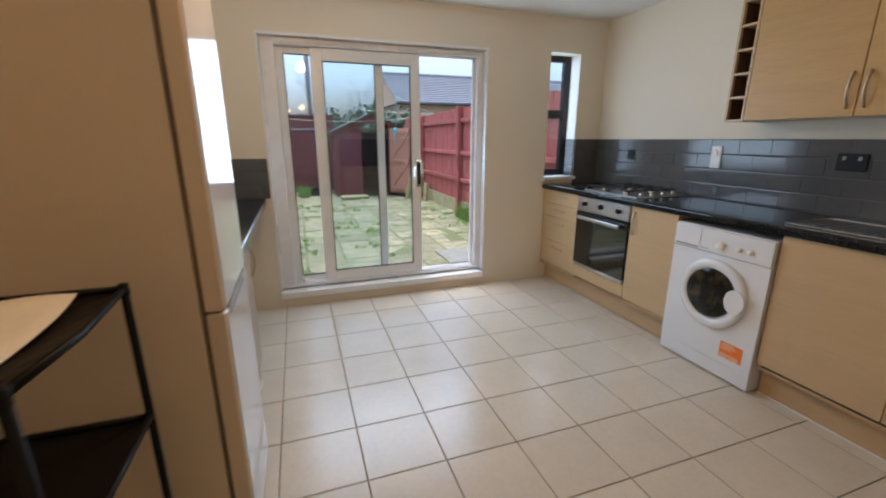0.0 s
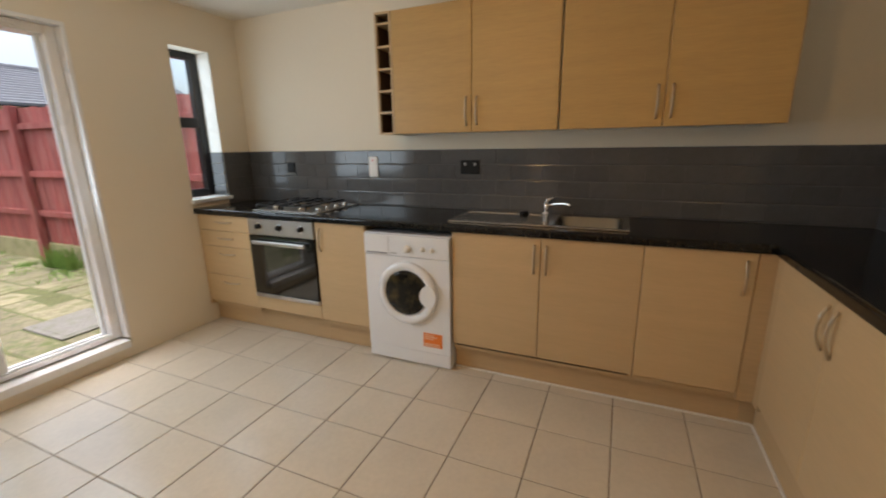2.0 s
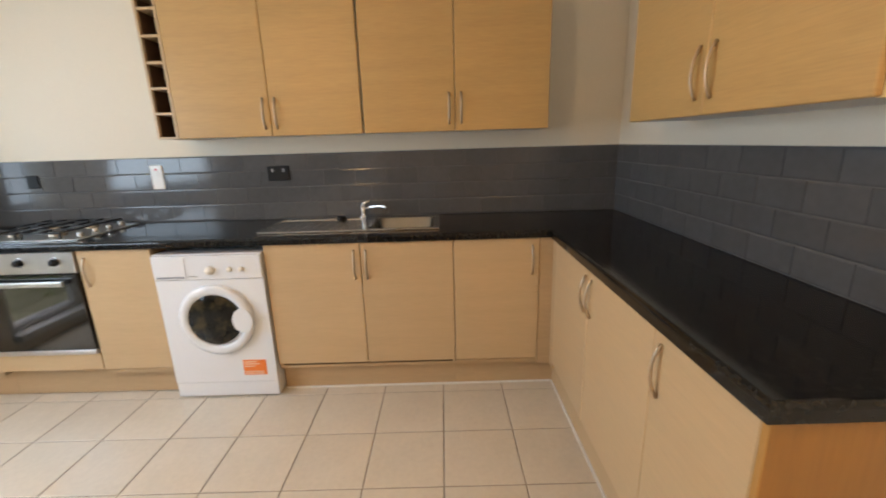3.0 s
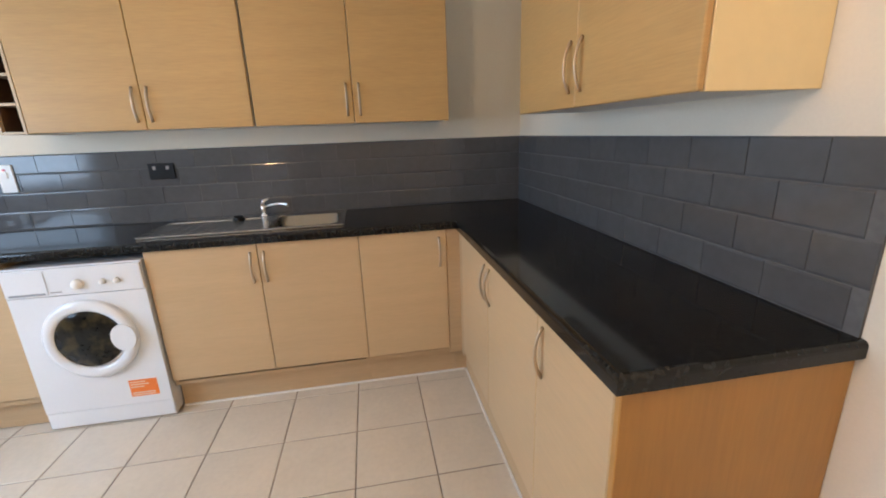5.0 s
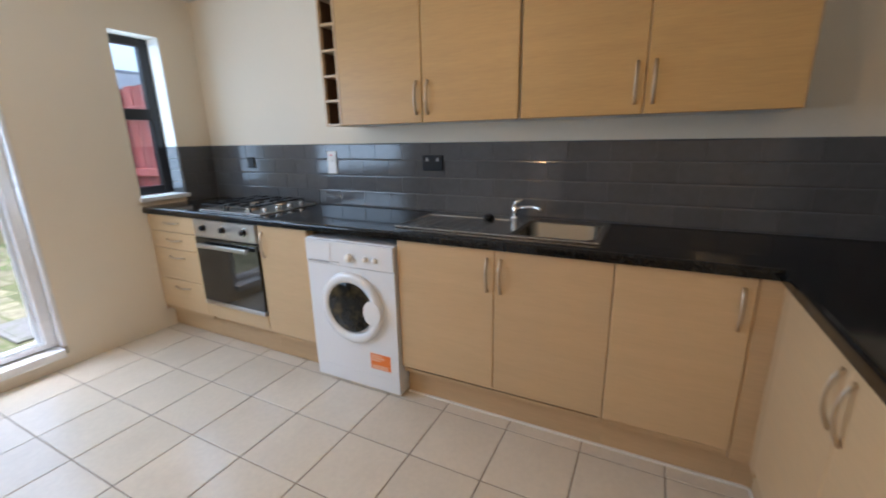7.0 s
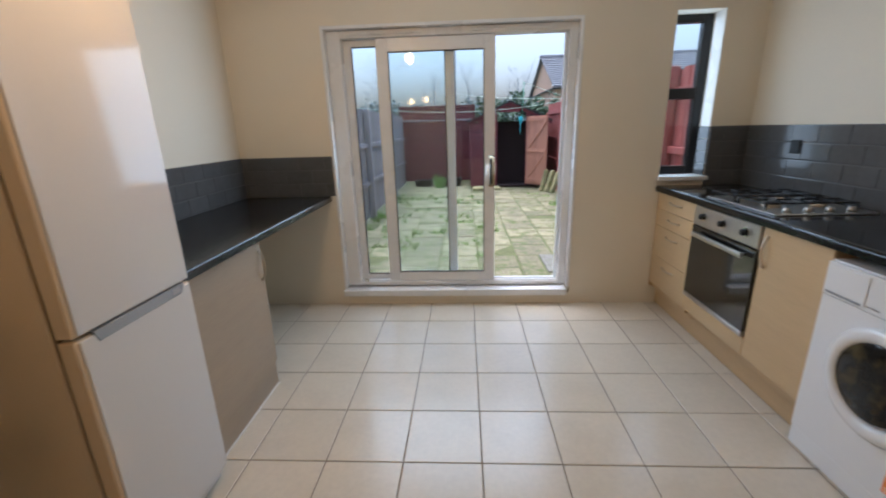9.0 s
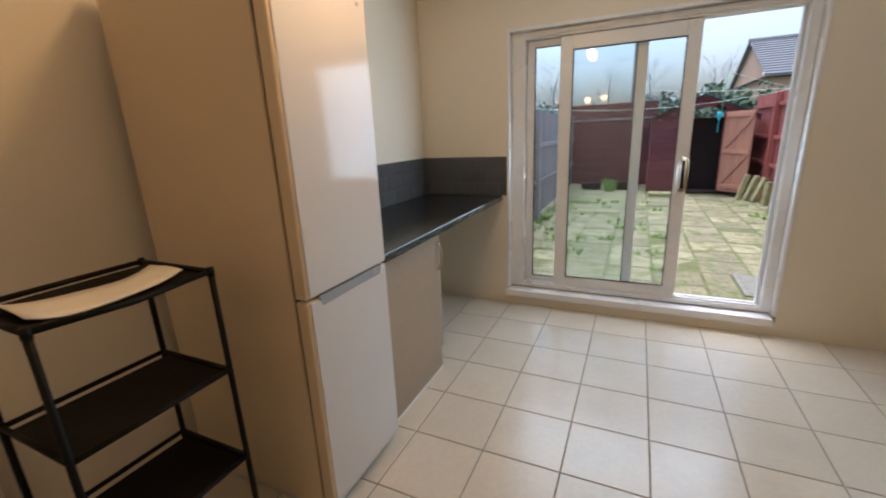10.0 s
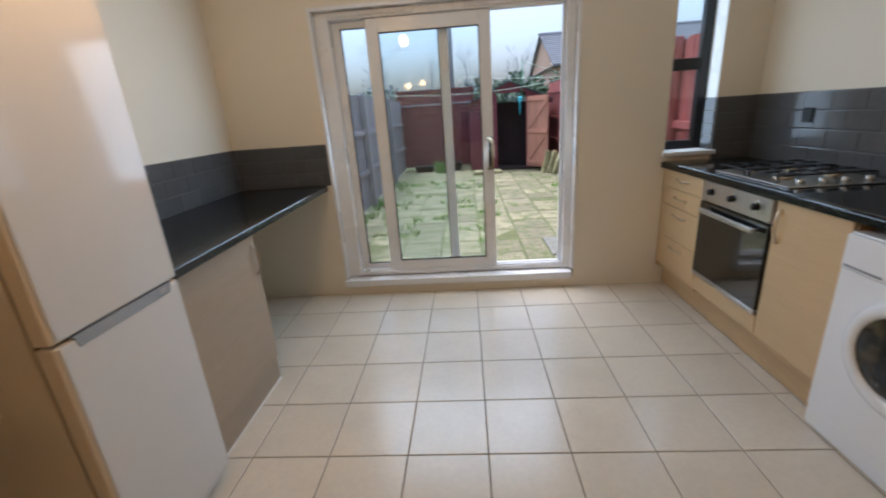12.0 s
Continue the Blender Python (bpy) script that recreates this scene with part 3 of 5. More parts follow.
for rr, dx in ((0.140, 0.010), (0.150, 0.05), (0.215, 0.06), (0.225, 0.20), (0.20, 0.33), (0.02, 0.345)):
    rows.append([dr.verts.new((WF + dx, DY + rr * math.cos(2 * math.pi * k / 40), DZ + rr * math.sin(2 * math.pi * k / 40))) for k in range(40)])
for a, b in zip(rows, rows[1:]):
    for k in range(40):
        dr.faces.new((a[k], b[k], b[(k + 1) % 40], a[(k + 1) % 40]))
part("drum", dr, M_DRUM, wm, "dark perforated steel drum", True)
dome = bmesh.new()
rows = []
for rr, dx in ((0.147, -0.014), (0.135, -0.021), (0.10, -0.028), (0.06, -0.032), (0.02, -0.034)):
    rows.append([dome.verts.new((WF + dx, DY + rr * math.cos(2 * math.pi * k / 40), DZ + rr * math.sin(2 * math.pi * k / 40))) for k in range(40)])
for a, b in zip(rows, rows[1:]):
    for k in range(40):
        dome.faces.new((a[k], a[(k + 1) % 40], b[(k + 1) % 40], b[k]))
dome.faces.new(rows[-1])
bmesh.ops.recalc_face_normals(dome, faces=dome.faces)
part("door_glass", dome, M_PORT, wm, "dark domed door glass", True)
grip = bmesh.new()
bmesh.ops.create_circle(grip, cap_ends=True, segments=32, radius=0.068)
bmesh.ops.transform(grip, matrix=Matrix.Translation((WF - 0.012, DY - 0.166, DZ - 0.004)) @ Matrix.Rotation(radians(-90), 4, "Y") @ Matrix.Diagonal((1.0, 0.80, 1, 1)), verts=grip.verts)
r = bmesh.ops.extrude_face_region(grip, geom=grip.faces[:])
bmesh.ops.translate(grip, vec=(-0.0245, 0, 0), verts=[v for v in r["geom"] if isinstance(v, bmesh.types.BMVert)])
bmesh.ops.recalc_face_normals(grip, faces=grip.faces)
part("door_grip", grip, M_WHITE, wm, "white rounded door grip")
st = part("energy_sticker", box(WF - 0.0016, WF - 0.0004, 1.310, 1.438, 0.142, 0.234), M_ORANGE, wm, "orange sticker")
for w, z in ((0.105, 0.148), (0.105, 0.159), (0.06, 0.192), (0.085, 0.206), (0.07, 0.219)):
    part("sticker_print", box(WF - 0.0024, WF - 0.0018, 1.432 - w, 1.432, z, z + 0.006), M_PALE, st)

# sink and tap
sink = thing("sink", (2.46, 0.83, WT1), "stainless steel inset sink with drainer", "sink")
S0, S1, SX0, SX1 = 0.325, 1.300, 2.245, 2.705
B0, B1, BX0, BX1 = 0.350, 0.710, 2.285, 2.610
zt = WT1 + 0.006
part("rim", boxes((SX0, BX0, S0, S1, WT1 + 0.0005, zt), (BX1, SX1, S0, S1, WT1 + 0.0005, zt), (BX0, BX1, S0, B0, WT1 + 0.0005, zt), (BX0, BX1, B1, B1 + 0.10, WT1 + 0.0005, zt), (BX0, BX1, B1 + 0.10, S1, WT1 + 0.0005, zt - 0.003)), M_RIM, sink)
part("rim_bead", boxes((SX0 - 0.006, SX0 + 0.004, S0, S1, WT1 + 0.0005, zt + 0.004), (SX0 + 0.0045, SX1, S0 - 0.006, S0 + 0.004, WT1 + 0.0005, zt + 0.003), (SX0 + 0.0045, SX1, S1 - 0.004, S1 + 0.006, WT1 + 0.0005, zt + 0.003), bev=0.002), M_RIM, sink, "bright rolled steel rim")
for k in range(7):
    y = 0.86 + k * 0.058
    part("drainer_rib", box(BX0 + 0.03, BX1 - 0.02, y, y + 0.012, zt - 0.003, zt - 0.0005, 0.001), M_RIM, sink)
bw = bmesh.new()
ringv = []
for (ins, z, rad) in ((0.0, zt, 0.05), (0.006, zt - 0.006, 0.05), (0.016, WT1 - 0.125, 0.05), (0.045, WT1 - 0.145, 0.05)):
    row = []
    for cx, cy, a0 in ((BX1 - rad - ins, B1 - rad - ins, 0), (BX0 + rad + ins, B1 - rad - ins, 90), (BX0 + rad + ins, B0 + rad + ins, 180), (BX1 - rad - ins, B0 + rad + ins, 270)):
        for k in range(7):
            a = radians(a0 + 15 * k)
            row.append(bw.verts.new((cx + rad * math.cos(a), cy + rad * math.sin(a), z)))
    ringv.append(row)
for a, b in zip(ringv, ringv[1:]):
    for k in range(len(a)):
        bw.faces.new((a[k], a[(k + 1) % len(a)], b[(k + 1) % len(a)], b[k]))
bw.faces.new(ringv[-1])
bmesh.ops.recalc_face_normals(bw, faces=bw.faces)
bowl_part = part("bowl", bw, M_SINK, sink, "polished steel bowl, browned in place of reflections", True)
for cx, cy in ((BX0 + 0.006, B0 + 0.006), (BX0 + 0.006, B1 - 0.006), (BX1 - 0.006, B0 + 0.006), (BX1 - 0.006, B1 - 0.006)):
    part("bowl_corner", box(cx - 0.0075, cx + 0.0075, cy - 0.0075, cy + 0.0075, zt - 0.0025, zt - 0.0012), M_SINK, sink)
tap = thing("mixer_tap", (2.655, 0.80, zt), "chrome single-lever mixer tap beside the sink bowl", "tap")
tb = cyl((2.655, 0.80, zt), (2.655, 0.80, zt + 0.012), 0.028, 0.026, 24)
cyl((2.655, 0.80, zt + 0.012), (2.652, 0.80, zt + 0.078), 0.016, 0.0165, 24, bm=tb)
part("tap_body", tb, M_CHROME, tap, "", True)
part("spout", tube([(2.652, 0.79, zt + 0.052), (2.635, 0.75, zt + 0.068), (2.605, 0.69, zt + 0.076), (2.585, 0.655, zt + 0.072), (2.58, 0.645, zt + 0.058)], [0.010, 0.009, 0.0085, 0.0085, 0.0085], 12), M_CHROME, tap, "", True)
part("lever", tube([(2.652, 0.80, zt + 0.078), (2.650, 0.79, zt + 0.090), (2.645, 0.755, zt + 0.104)], [0.016, 0.012, 0.005], 12), M_CHROME, tap, "", True)
plug = tagged(part("sink_plug", cyl((2.60, 0.93, zt), (2.60, 0.93, zt + 0.02), 0.032, 0.024, 22), M_BLACK, None, "", True), "black rubber plug resting on the drainer", "sink plug")

# gas hob
hob = thing("gas_hob", (2.47, 2.53, WT1), "stainless steel four-burner gas hob with black pan supports", "hob")
H0, H1, HX0, HX1 = 2.245, 2.825, 2.215, 2.690
hz = WT1 + 0.008
part("hob_plate", box(HX0, HX1, H0, H1, WT1 + 0.0005, hz, 0.003), M_STEEL, hob)
BUR = [(2.34, 2.70, 0.034), (2.34, 2.46, 0.044), (2.575, 2.70, 0.050), (2.575, 2.46, 0.038)]
for bx, by, br in BUR:
    b = part("burner", cyl((bx, by, hz), (bx, by, hz + 0.012), br, br * 0.9, 24), M_NICKEL, hob, "", True)
    part("burner_cap", cyl((bx, by, hz + 0.012), (bx, by, hz + 0.021), br * 0.82, br * 0.72, 24), M_IRON, b, "", True)
for by in (2.70, 2.46):
    g = bmesh.new()
    zz = hz + 0.036
    for y in (by - 0.105, by + 0.105):
        box(2.235, 2.68, y - 0.004, y + 0.004, zz - 0.008, zz, bm=g)
    for x in (2.239, 2.457, 2.676):
        box(x - 0.004, x + 0.004, by - 0.1005, by + 0.1005, zz - 0.0075, zz - 0.0005, bm=g)
    for bx in (2.34, 2.575):
        for dx, dy in ((1, 0), (-1, 0), (0, 1), (0, -1)):
            x0, x1 = sorted((bx + dx * 0.022, bx + dx * 0.095))
            y0, y1 = sorted((by + dy * 0.022, by + dy * 0.10))
            box(x0 if dx else bx - 0.0035, x1 if dx else bx + 0.0035, y0 if dy else by - 0.0035, y1 if dy else by + 0.0035, zz - 0.007, zz + 0.002, bm=g)
    for x in (2.24, 2.675):
        for y in (by - 0.105, by + 0.105):
            box(x - 0.005, x + 0.005, y - 0.005, y + 0.005, hz, zz - 0.009, bm=g)
    part("pan_support", g, M_IRON, hob, "black cast iron pan support")
for kx in (2.30, 2.40, 2.50, 2.60):
    part("knob", cyl((kx, 2.295, hz), (kx, 2.295, hz + 0.024), 0.019, 0.016, 20), M_STEEL, hob, "", True)

# ---- wall cupboards ----
UF, UZ0, UZ1 = 2.405, 1.433, 2.142


def wall_unit(y0, y1, ym, label):
    u = thing("wall_cabinet", ((UF + XE) / 2, (y0 + y1) / 2, UZ0), label, "wall cabinet", "wall cupboards")
    part("body", box(UF + 0.0195, XE - 0.001, y0 + 0.001, y1 - 0.001, UZ0 + 0.002, UZ1 - 0.001), M_MELA, u, "white melamine carcass")
    add_door(u, "-x", UF, y0, ym, UZ0, UZ1, (ym - 0.032, 1.552), finish=M_OAKU)
    add_door(u, "-x", UF, ym, y1, UZ0, UZ1, (ym + 0.032, 1.552), finish=M_OAKU)
    return u


wall_unit(0.722, 1.725, 1.212, "light oak two-door wall cabinet next to wine rack")
wall_unit(-0.287, 0.714, 0.218, "light oak two-door wall cabinet above the sink")
rack = thing("wine_rack", (2.57, 1.78, UZ0), "open oak wine rack with square compartments", "wine rack", "wall cupboards")
R0, R1 = 1.726, 1.838
part("side", box(UF, XE - 0.001, R0, R0 + 0.012, UZ0, UZ1), M_OAK, rack)
part("side", box(UF, XE - 0.001, R1 - 0.012, R1, UZ0, UZ1), M_OAK, rack)
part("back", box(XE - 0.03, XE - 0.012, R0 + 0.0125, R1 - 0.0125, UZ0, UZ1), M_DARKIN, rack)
# thin dark sheets over the oak sides, added as the compartments' shade
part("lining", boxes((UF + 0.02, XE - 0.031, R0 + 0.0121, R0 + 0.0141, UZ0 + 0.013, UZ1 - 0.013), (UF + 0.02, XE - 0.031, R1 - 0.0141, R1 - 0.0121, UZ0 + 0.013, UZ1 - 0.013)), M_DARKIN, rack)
nsh = 6
for k in range(nsh):
    z = UZ0 + k * 0.1275
    if z + 0.012 < UZ1:
        part("shelf", box(UF + 0.001, XE - 0.032, R0 + 0.0145, R1 - 0.0145, z, z + 0.012), M_OAK, rack)
part("shelf", box(UF + 0.001, XE - 0.032, R0 + 0.0145, R1 - 0.0145, UZ1 - 0.012, UZ1), M_OAK, rack)

# ---- south run ----
SF = -0.272
south = thing("base_cabinet", (1.42, -0.54, 0), "light oak base cabinet run with three doors and beech end panel", "base cabinet", "fitted base units")
part("body", box(0.722, 2.145, YS + 0.01, SF - 0.0195, 0.152, ZT - 0.002), M_OAKD, south)
part("plinth", box(0.735, 2.232, SF - 0.055, SF - 0.04, 0.006, 0.15), M_OAKD, south)
part("end_panel", box(0.703, 0.721, YS + 0.002, SF, 0.004, ZT, 0.002), M_BEECH, south, "honey beech end panel")
part("corner_post", box(2.105, 2.1725, SF - 0.02, SF - 0.003, 0.152, ZT, 0.002), M_OAKD, south)
for a0, a1, h in ((1.622, 2.105, (1.655, 0.762)), (1.105, 1.622, (1.59, 0.762)), (0.7215, 1.105, (1.066, 0.762))):
    add_door(south, "+y", SF, a0, a1, ZB, ZT, h)
trim = thing("plinth_seal", (2.23, 0.4, 0), "thin white sealant strip along the plinth", "trim", kind="structure")
part("strip", boxes((2.223, 2.234, -0.30, 1.250, 0.0002, 0.008)), M_GLOSSW, trim)
part("strip", boxes((0.735, 2.222, SF - 0.0395, SF - 0.03, 0.0002, 0.008)), M_GLOSSW, trim)

UY = -0.512
su = thing("wall_cabinet", (1.41, -0.66, UZ0), "light oak two-door wall cabinet with cream end panel", "wall cabinet", "wall cupboards")
part("body", box(0.905, 1.925, YS + 0.001, UY - 0.0195, UZ0 + 0.002, UZ1 - 0.001), M_MELA, su, "white melamine carcass")
part("end_panel", box(0.888, 0.904, YS + 0.001, UY - 0.019, UZ0, UZ1, 0.001), M_CREAM, su, "cream end panel")
add_door(su, "+y", UY, 1.418, 1.927, UZ0, UZ1, (1.456, 1.560), finish=M_OAKU)
add_door(su, "+y", UY, 0.888, 1.418, UZ0, UZ1, (1.380, 1.560), finish=M_OAKU)

# ---- sockets on the tiles ----
TX = XE - 0.0095
sw = thing("cooker_switch", (TX, 2.104, 1.21), "white tall cooker switch with small red neon", "wall switch")
part("plate", box(TX - 0.010, TX, 2.066, 2.142, 1.137, 1.287, 0.003), M_GLOSSW, sw)
part("rocker", box(TX - 0.015, TX - 0.0102, 2.092, 2.116, 1.215, 1.25, 0.002), M_GLOSSW, sw)
part("neon", box(TX - 0.012, TX - 0.0102, 2.097, 2.111, 1.255, 1.266), M_RED, sw)
so = thing("double_socket", (TX, 1.335, 1.21), "black double wall socket on the tiles", "wall socket")
part("plate", box(TX - 0.009, TX, 1.266, 1.404, 1.170, 1.260, 0.003), M_BLACK, so)
for yk in (1.30, 1.37):
    part("rocker", box(TX - 0.012, TX - 0.0092, yk - 0.008, yk + 0.008, 1.225, 1.245, 0.001), M_GREYP, so)
s1 = thing("single_socket", (TX, 2.90, 1.2), "small black wall socket behind the hob", "wall socket")
part("plate", box(TX - 0.009, TX, 2.862, 2.938, 1.165, 1.245, 0.003), M_BLACK, s1)

# ---- west side ----
fridge = thing("fridge_freezer", (-0.62, 1.37, 0), "tall white fridge freezer with recessed silver grips", "fridge freezer")
F0, F1, FF, SEAM = 1.142, 1.602, -0.255, 0.872
part("body", box(-1.0, FF - 0.064, F0 + 0.002, F1 - 0.002, 0.03, 1.872, 0.006, 2), M_FSIDE, fridge, "off-white painted steel body, lamp-lit tan in its colour")
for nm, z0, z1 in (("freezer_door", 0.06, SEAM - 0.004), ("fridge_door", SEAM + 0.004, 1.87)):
    d = part(nm, box(FF - 0.052, FF - 0.005, F0, F1, z0, z1, 0.007, 3), M_FSIDE, fridge, "cream door edge, lamp-lit tan in its colour")
    part("door_skin", box(FF - 0.012, FF, F0 + 0.013, F1 - 0.004, z0 + 0.004, z1 - 0.004, 0.0055, 4), M_FRIDGE, d, "glossy white door front")
part("door_gasket", boxes((FF - 0.063, FF - 0.053, F0 + 0.010, F1 - 0.010, 0.07, 1.86)), M_GASKET, fridge, "brown rubber door gasket")
grip = box(FF - 0.03, FF + 0.0015, F0 + 0.055, F1 - 0.035, SEAM - 0.032, SEAM + 0.002)
for v in grip.verts:
    if v.co.y > F1 - 0.1 and v.co.z < SEAM - 0.02:
        v.co.y -= 0.018
    if v.co.y < F0 + 0.1 and v.co.z < SEAM - 0.02:
        v.co.y += 0.012
part("grip", grip, M_SILVER, fridge, "silver grip strip along the door seam")
part("grip_end", box(FF - 0.02, FF + 0.002, F1 - 0.095, F1 - 0.056, SEAM - 0.026, SEAM - 0.002, 0.002), M_GREYP, fridge, "dark grip end")
part("badge", box(FF - 0.001, FF + 0.0012, F1 - 0.055, F1 - 0.043, 1.808, 1.822, 0.0004), M_GREYP, fridge, "tiny grey door badge")
part("hinge_cover", box(FF - 0.115, FF - 0.035, F1 - 0.10, F1 - 0.01, 1.8725, 1.890, 0.006, 2), M_FRIDGE, fridge)
part("plinth", box(-0.97, FF - 0.035, F0 + 0.01, F1 - 0.01, 0.004, 0.056), M_FRIDGE, fridge)

lc = thing("base_cabinet", (-0.62, 2.01, 0), "pale oak base cabinet with one door beside fridge", "base cabinet")
LF = -0.310
LZ = 0.855
part("body", box(XWN + 0.01, LF - 0.0195, 1.622, 2.235, 0.15, LZ - 0.002), M_OAKD, lc)
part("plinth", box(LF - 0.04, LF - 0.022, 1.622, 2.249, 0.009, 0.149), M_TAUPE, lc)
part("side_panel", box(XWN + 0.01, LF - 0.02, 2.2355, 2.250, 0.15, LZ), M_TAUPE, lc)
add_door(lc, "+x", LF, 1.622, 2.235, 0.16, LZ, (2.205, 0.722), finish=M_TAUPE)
part("strip", box(LF - 0.034, LF - 0.017, 1.622, 2.249, 0.0002, 0.008), M_GLOSSW, lc)
lw = box(XWN + 0.001, LF + 0.03, 1.610, YN - 0.001, LZ + 0.001, LZ + 0.040)
e = [e for e in lw.edges if all(v.co.x > LF for v in e.verts) and abs(e.verts[0].co.z - e.verts[1].co.z) < 0.001 and e.verts[0].co.z > LZ + 0.03]
bmesh.ops.bevel(lw, geom=e, offset=0.012, segments=4, profile=0.5, affect="EDGES")
tagged(part("worktop", lw, M_TOP2), "charcoal laminate worktop over an appliance gap", "worktop")

# black shelf rack with papers
rk = thing("shelf_rack", (-0.58, 0.75, 0), "black metal and plastic shelf rack beside the fridge", "shelf rack")
RX0, RX1, RY0, RY1 = -0.722, -0.405, 0.545, 0.945
LEV = (0.09, 0.405, 0.716, 1.028)
for x in (RX0, RX1):
    for y in (RY0, RY1):
        part("post", cyl((x, y, 0.0), (x, y, 1.034), 0.0086, n=14), M_SHELF, rk, "", True)
for k, z in enumerate(LEV):
    rim = bmesh.new()
    for p, q in (((RX0, RY0), (RX1, RY0)), ((RX1, RY0), (RX1, RY1)), ((RX1, RY1), (RX0, RY1)), ((RX0, RY1), (RX0, RY0))):
        tube([(*p, z), ((p[0] + q[0]) / 2, (p[1] + q[1]) / 2, z - (0.012 if k == 3 and p[0] == q[0] == RX1 else 0.0)), (*q, z)], 0.0078, 8, rim)
    s = part("shelf", rim, M_SHELF, rk, "", True)
    tray = bmesh.new()
    nx, ny = 6, 8
    g = [[tray.verts.new((RX0 + 0.03 + (RX1 - RX0 - 0.03) * i / nx, RY0 + (RY1 - RY0) * j / ny, z - 0.004 - (0.030 if k == 3 else 0.008) * math.sin(math.pi * i / nx) * math.sin(math.pi * j / ny))) for j in range(ny + 1)] for i in range(nx + 1)]
    for i in range(nx):
        for j in range(ny):
            tray.faces.new((g[i][j], g[i + 1][j], g[i + 1][j + 1], g[i][j + 1]))
    r = bmesh.ops.extrude_face_region(tray, geom=tray.faces[:])
    bmesh.ops.translate(tray, vec=(0, 0, -0.004), verts=[v for v in r["geom"] if isinstance(v, bmesh.types.BMVert)])
    bmesh.ops.recalc_face_normals(tray, faces=tray.faces)
    part("tray", tray, M_SHELF, s)
for x in (RX0, RX1):
    for y in (RY0, RY1):
        part("cap", cyl((x, y, 1.015), (x, y, 1.039), 0.0105, 0.0095, 14), M_SHELF, rk, "", True)


def sheet(x0, x1, y0, y1, z, curl, turn):
    bm = bmesh.new()
    n, k = 10, 4
    g = [[bm.verts.new((x0 + (x1 - x0) * j / k, y0 + (y1 - y0) * i / n, z + curl * abs((i / n - 0.5) * 2) ** 3 + 0.004 * math.sin(5 * i / n + j))) for j in range(k + 1)] for i in range(n + 1)]
    for i in range(n):
        for j in range(k):
            bm.faces.new((g[i][j], g[i][j + 1], g[i + 1][j + 1], g[i + 1][j]))
    r = bmesh.ops.extrude_face_region(bm, geom=bm.faces[:])
    bmesh.ops.translate(bm, vec=(0, 0, 0.004), verts=[v for v in r["geom"] if isinstance(v, bmesh.types.BMVert)])
    bmesh.ops.recalc_face_normals(bm, faces=bm.faces)
    c = Vector(((x0 + x1) / 2, (y0 + y1) / 2, 0))
    bmesh.ops.transform(bm, matrix=Matrix.Translation(c) @ Matrix.Rotation(radians(turn), 4, "Z") @ Matrix.Translation(-c), verts=bm.verts)
    return bm


tagged(part("paper_pad", sheet(-0.645, -0.480, 0.580, 0.915, 1.007, 0.026, -3), M_PAPER, None, "", True), "curled cream paper pad lying on the shelf rack", "paper")

# radiator
rad = thing("radiator", (XW, 0.22, 0.16), "cream panel radiator on the west wall", "radiator")
A0, A1, RZ0, RZ1 = -0.28, 0.565, 0.16, 0.775
rb = bmesh.new()
prof = []
n = 26
for k in range(n):
    y = A0 + (A1 - A0) * k / n
    w = (A1 - A0) / n
    prof += [(y, 0.0), (y + 0.25 * w, 0.009), (y + 0.75 * w, 0.009)]
prof.append((A1, 0.0))
lo = [rb.verts.new((XW + 0.085 + d, y, RZ0 + 0.02)) for y, d in prof]
hi = [rb.verts.new((XW + 0.085 + d, y, RZ1 - 0.02)) for y, d in prof]
for k in range(len(prof) - 1):
    rb.faces.new((lo[k], lo[k + 1], hi[k + 1], hi[k]))
part("front_panel", rb, M_RAD, rad)
part("casing", boxes((XW + 0.02, XW + 0.084, A0, A1, RZ0, RZ1), (XW + 0.0842, XW + 0.094, A0, A1, RZ1 - 0.02, RZ1), (XW + 0.0842, XW + 0.094, A0, A1, RZ0, RZ0 + 0.02), bev=0.002), M_RAD, rad)
for yb in (-0.1, 0.36):
    part("bracket", box(XW + 0.0005, XW + 0.0195, yb, yb + 0.04, 0.2, 0.7), M_RAD, rad)

# pendant lamps on their flexes
for (lx, ly, lz), _ in LAMPS:
    pl = thing("pendant_lamp", (lx, ly, ZC), "bare bulb pendant on a white ceiling flex", "ceiling lamp", "pendant lamps")
    part("ceiling_rose", cyl((lx, ly, ZC - 0.03), (lx, ly, ZC), 0.03, 0.045, 24), M_GLOSSW, pl, "", True)
    part("flex", cyl((lx, ly, lz + 0.12), (lx, ly, ZC - 0.03), 0.004, n=8), M_GLOSSW, pl, "", True)
    part("bulb_holder", cyl((lx, ly, lz + 0.062), (lx, ly, lz + 0.12), 0.018, 0.014, 16), M_GLOSSW, pl, "", True)

# ---- garden ----
GZ = -0.12
gm = bmesh.new()
for x0, x1, y0, y1 in ((-400, 400, 3.62, 600), (-400, XW - 0.2, -300, 3.62), (XE + 0.2, 400, -300, 3.62), (XW - 0.2, XE + 0.2, -300, YS - 0.2)):
    v = [gm.verts.new((x, y, GZ - 0.012)) for x, y in ((x0, y0), (x1, y0), (x1, y1), (x0, y1))]
    gm.faces.new(v)
structure("ground", gm, M_FIELD, "mossy soil and grass ground round the garden", "ground")
pav = structure("pavement", box(-0.92, 2.96, 3.62, 12.6, GZ - 0.1, GZ - 0.006), M_SOIL, "mossy garden paving slabs with grassy joints", "paving")


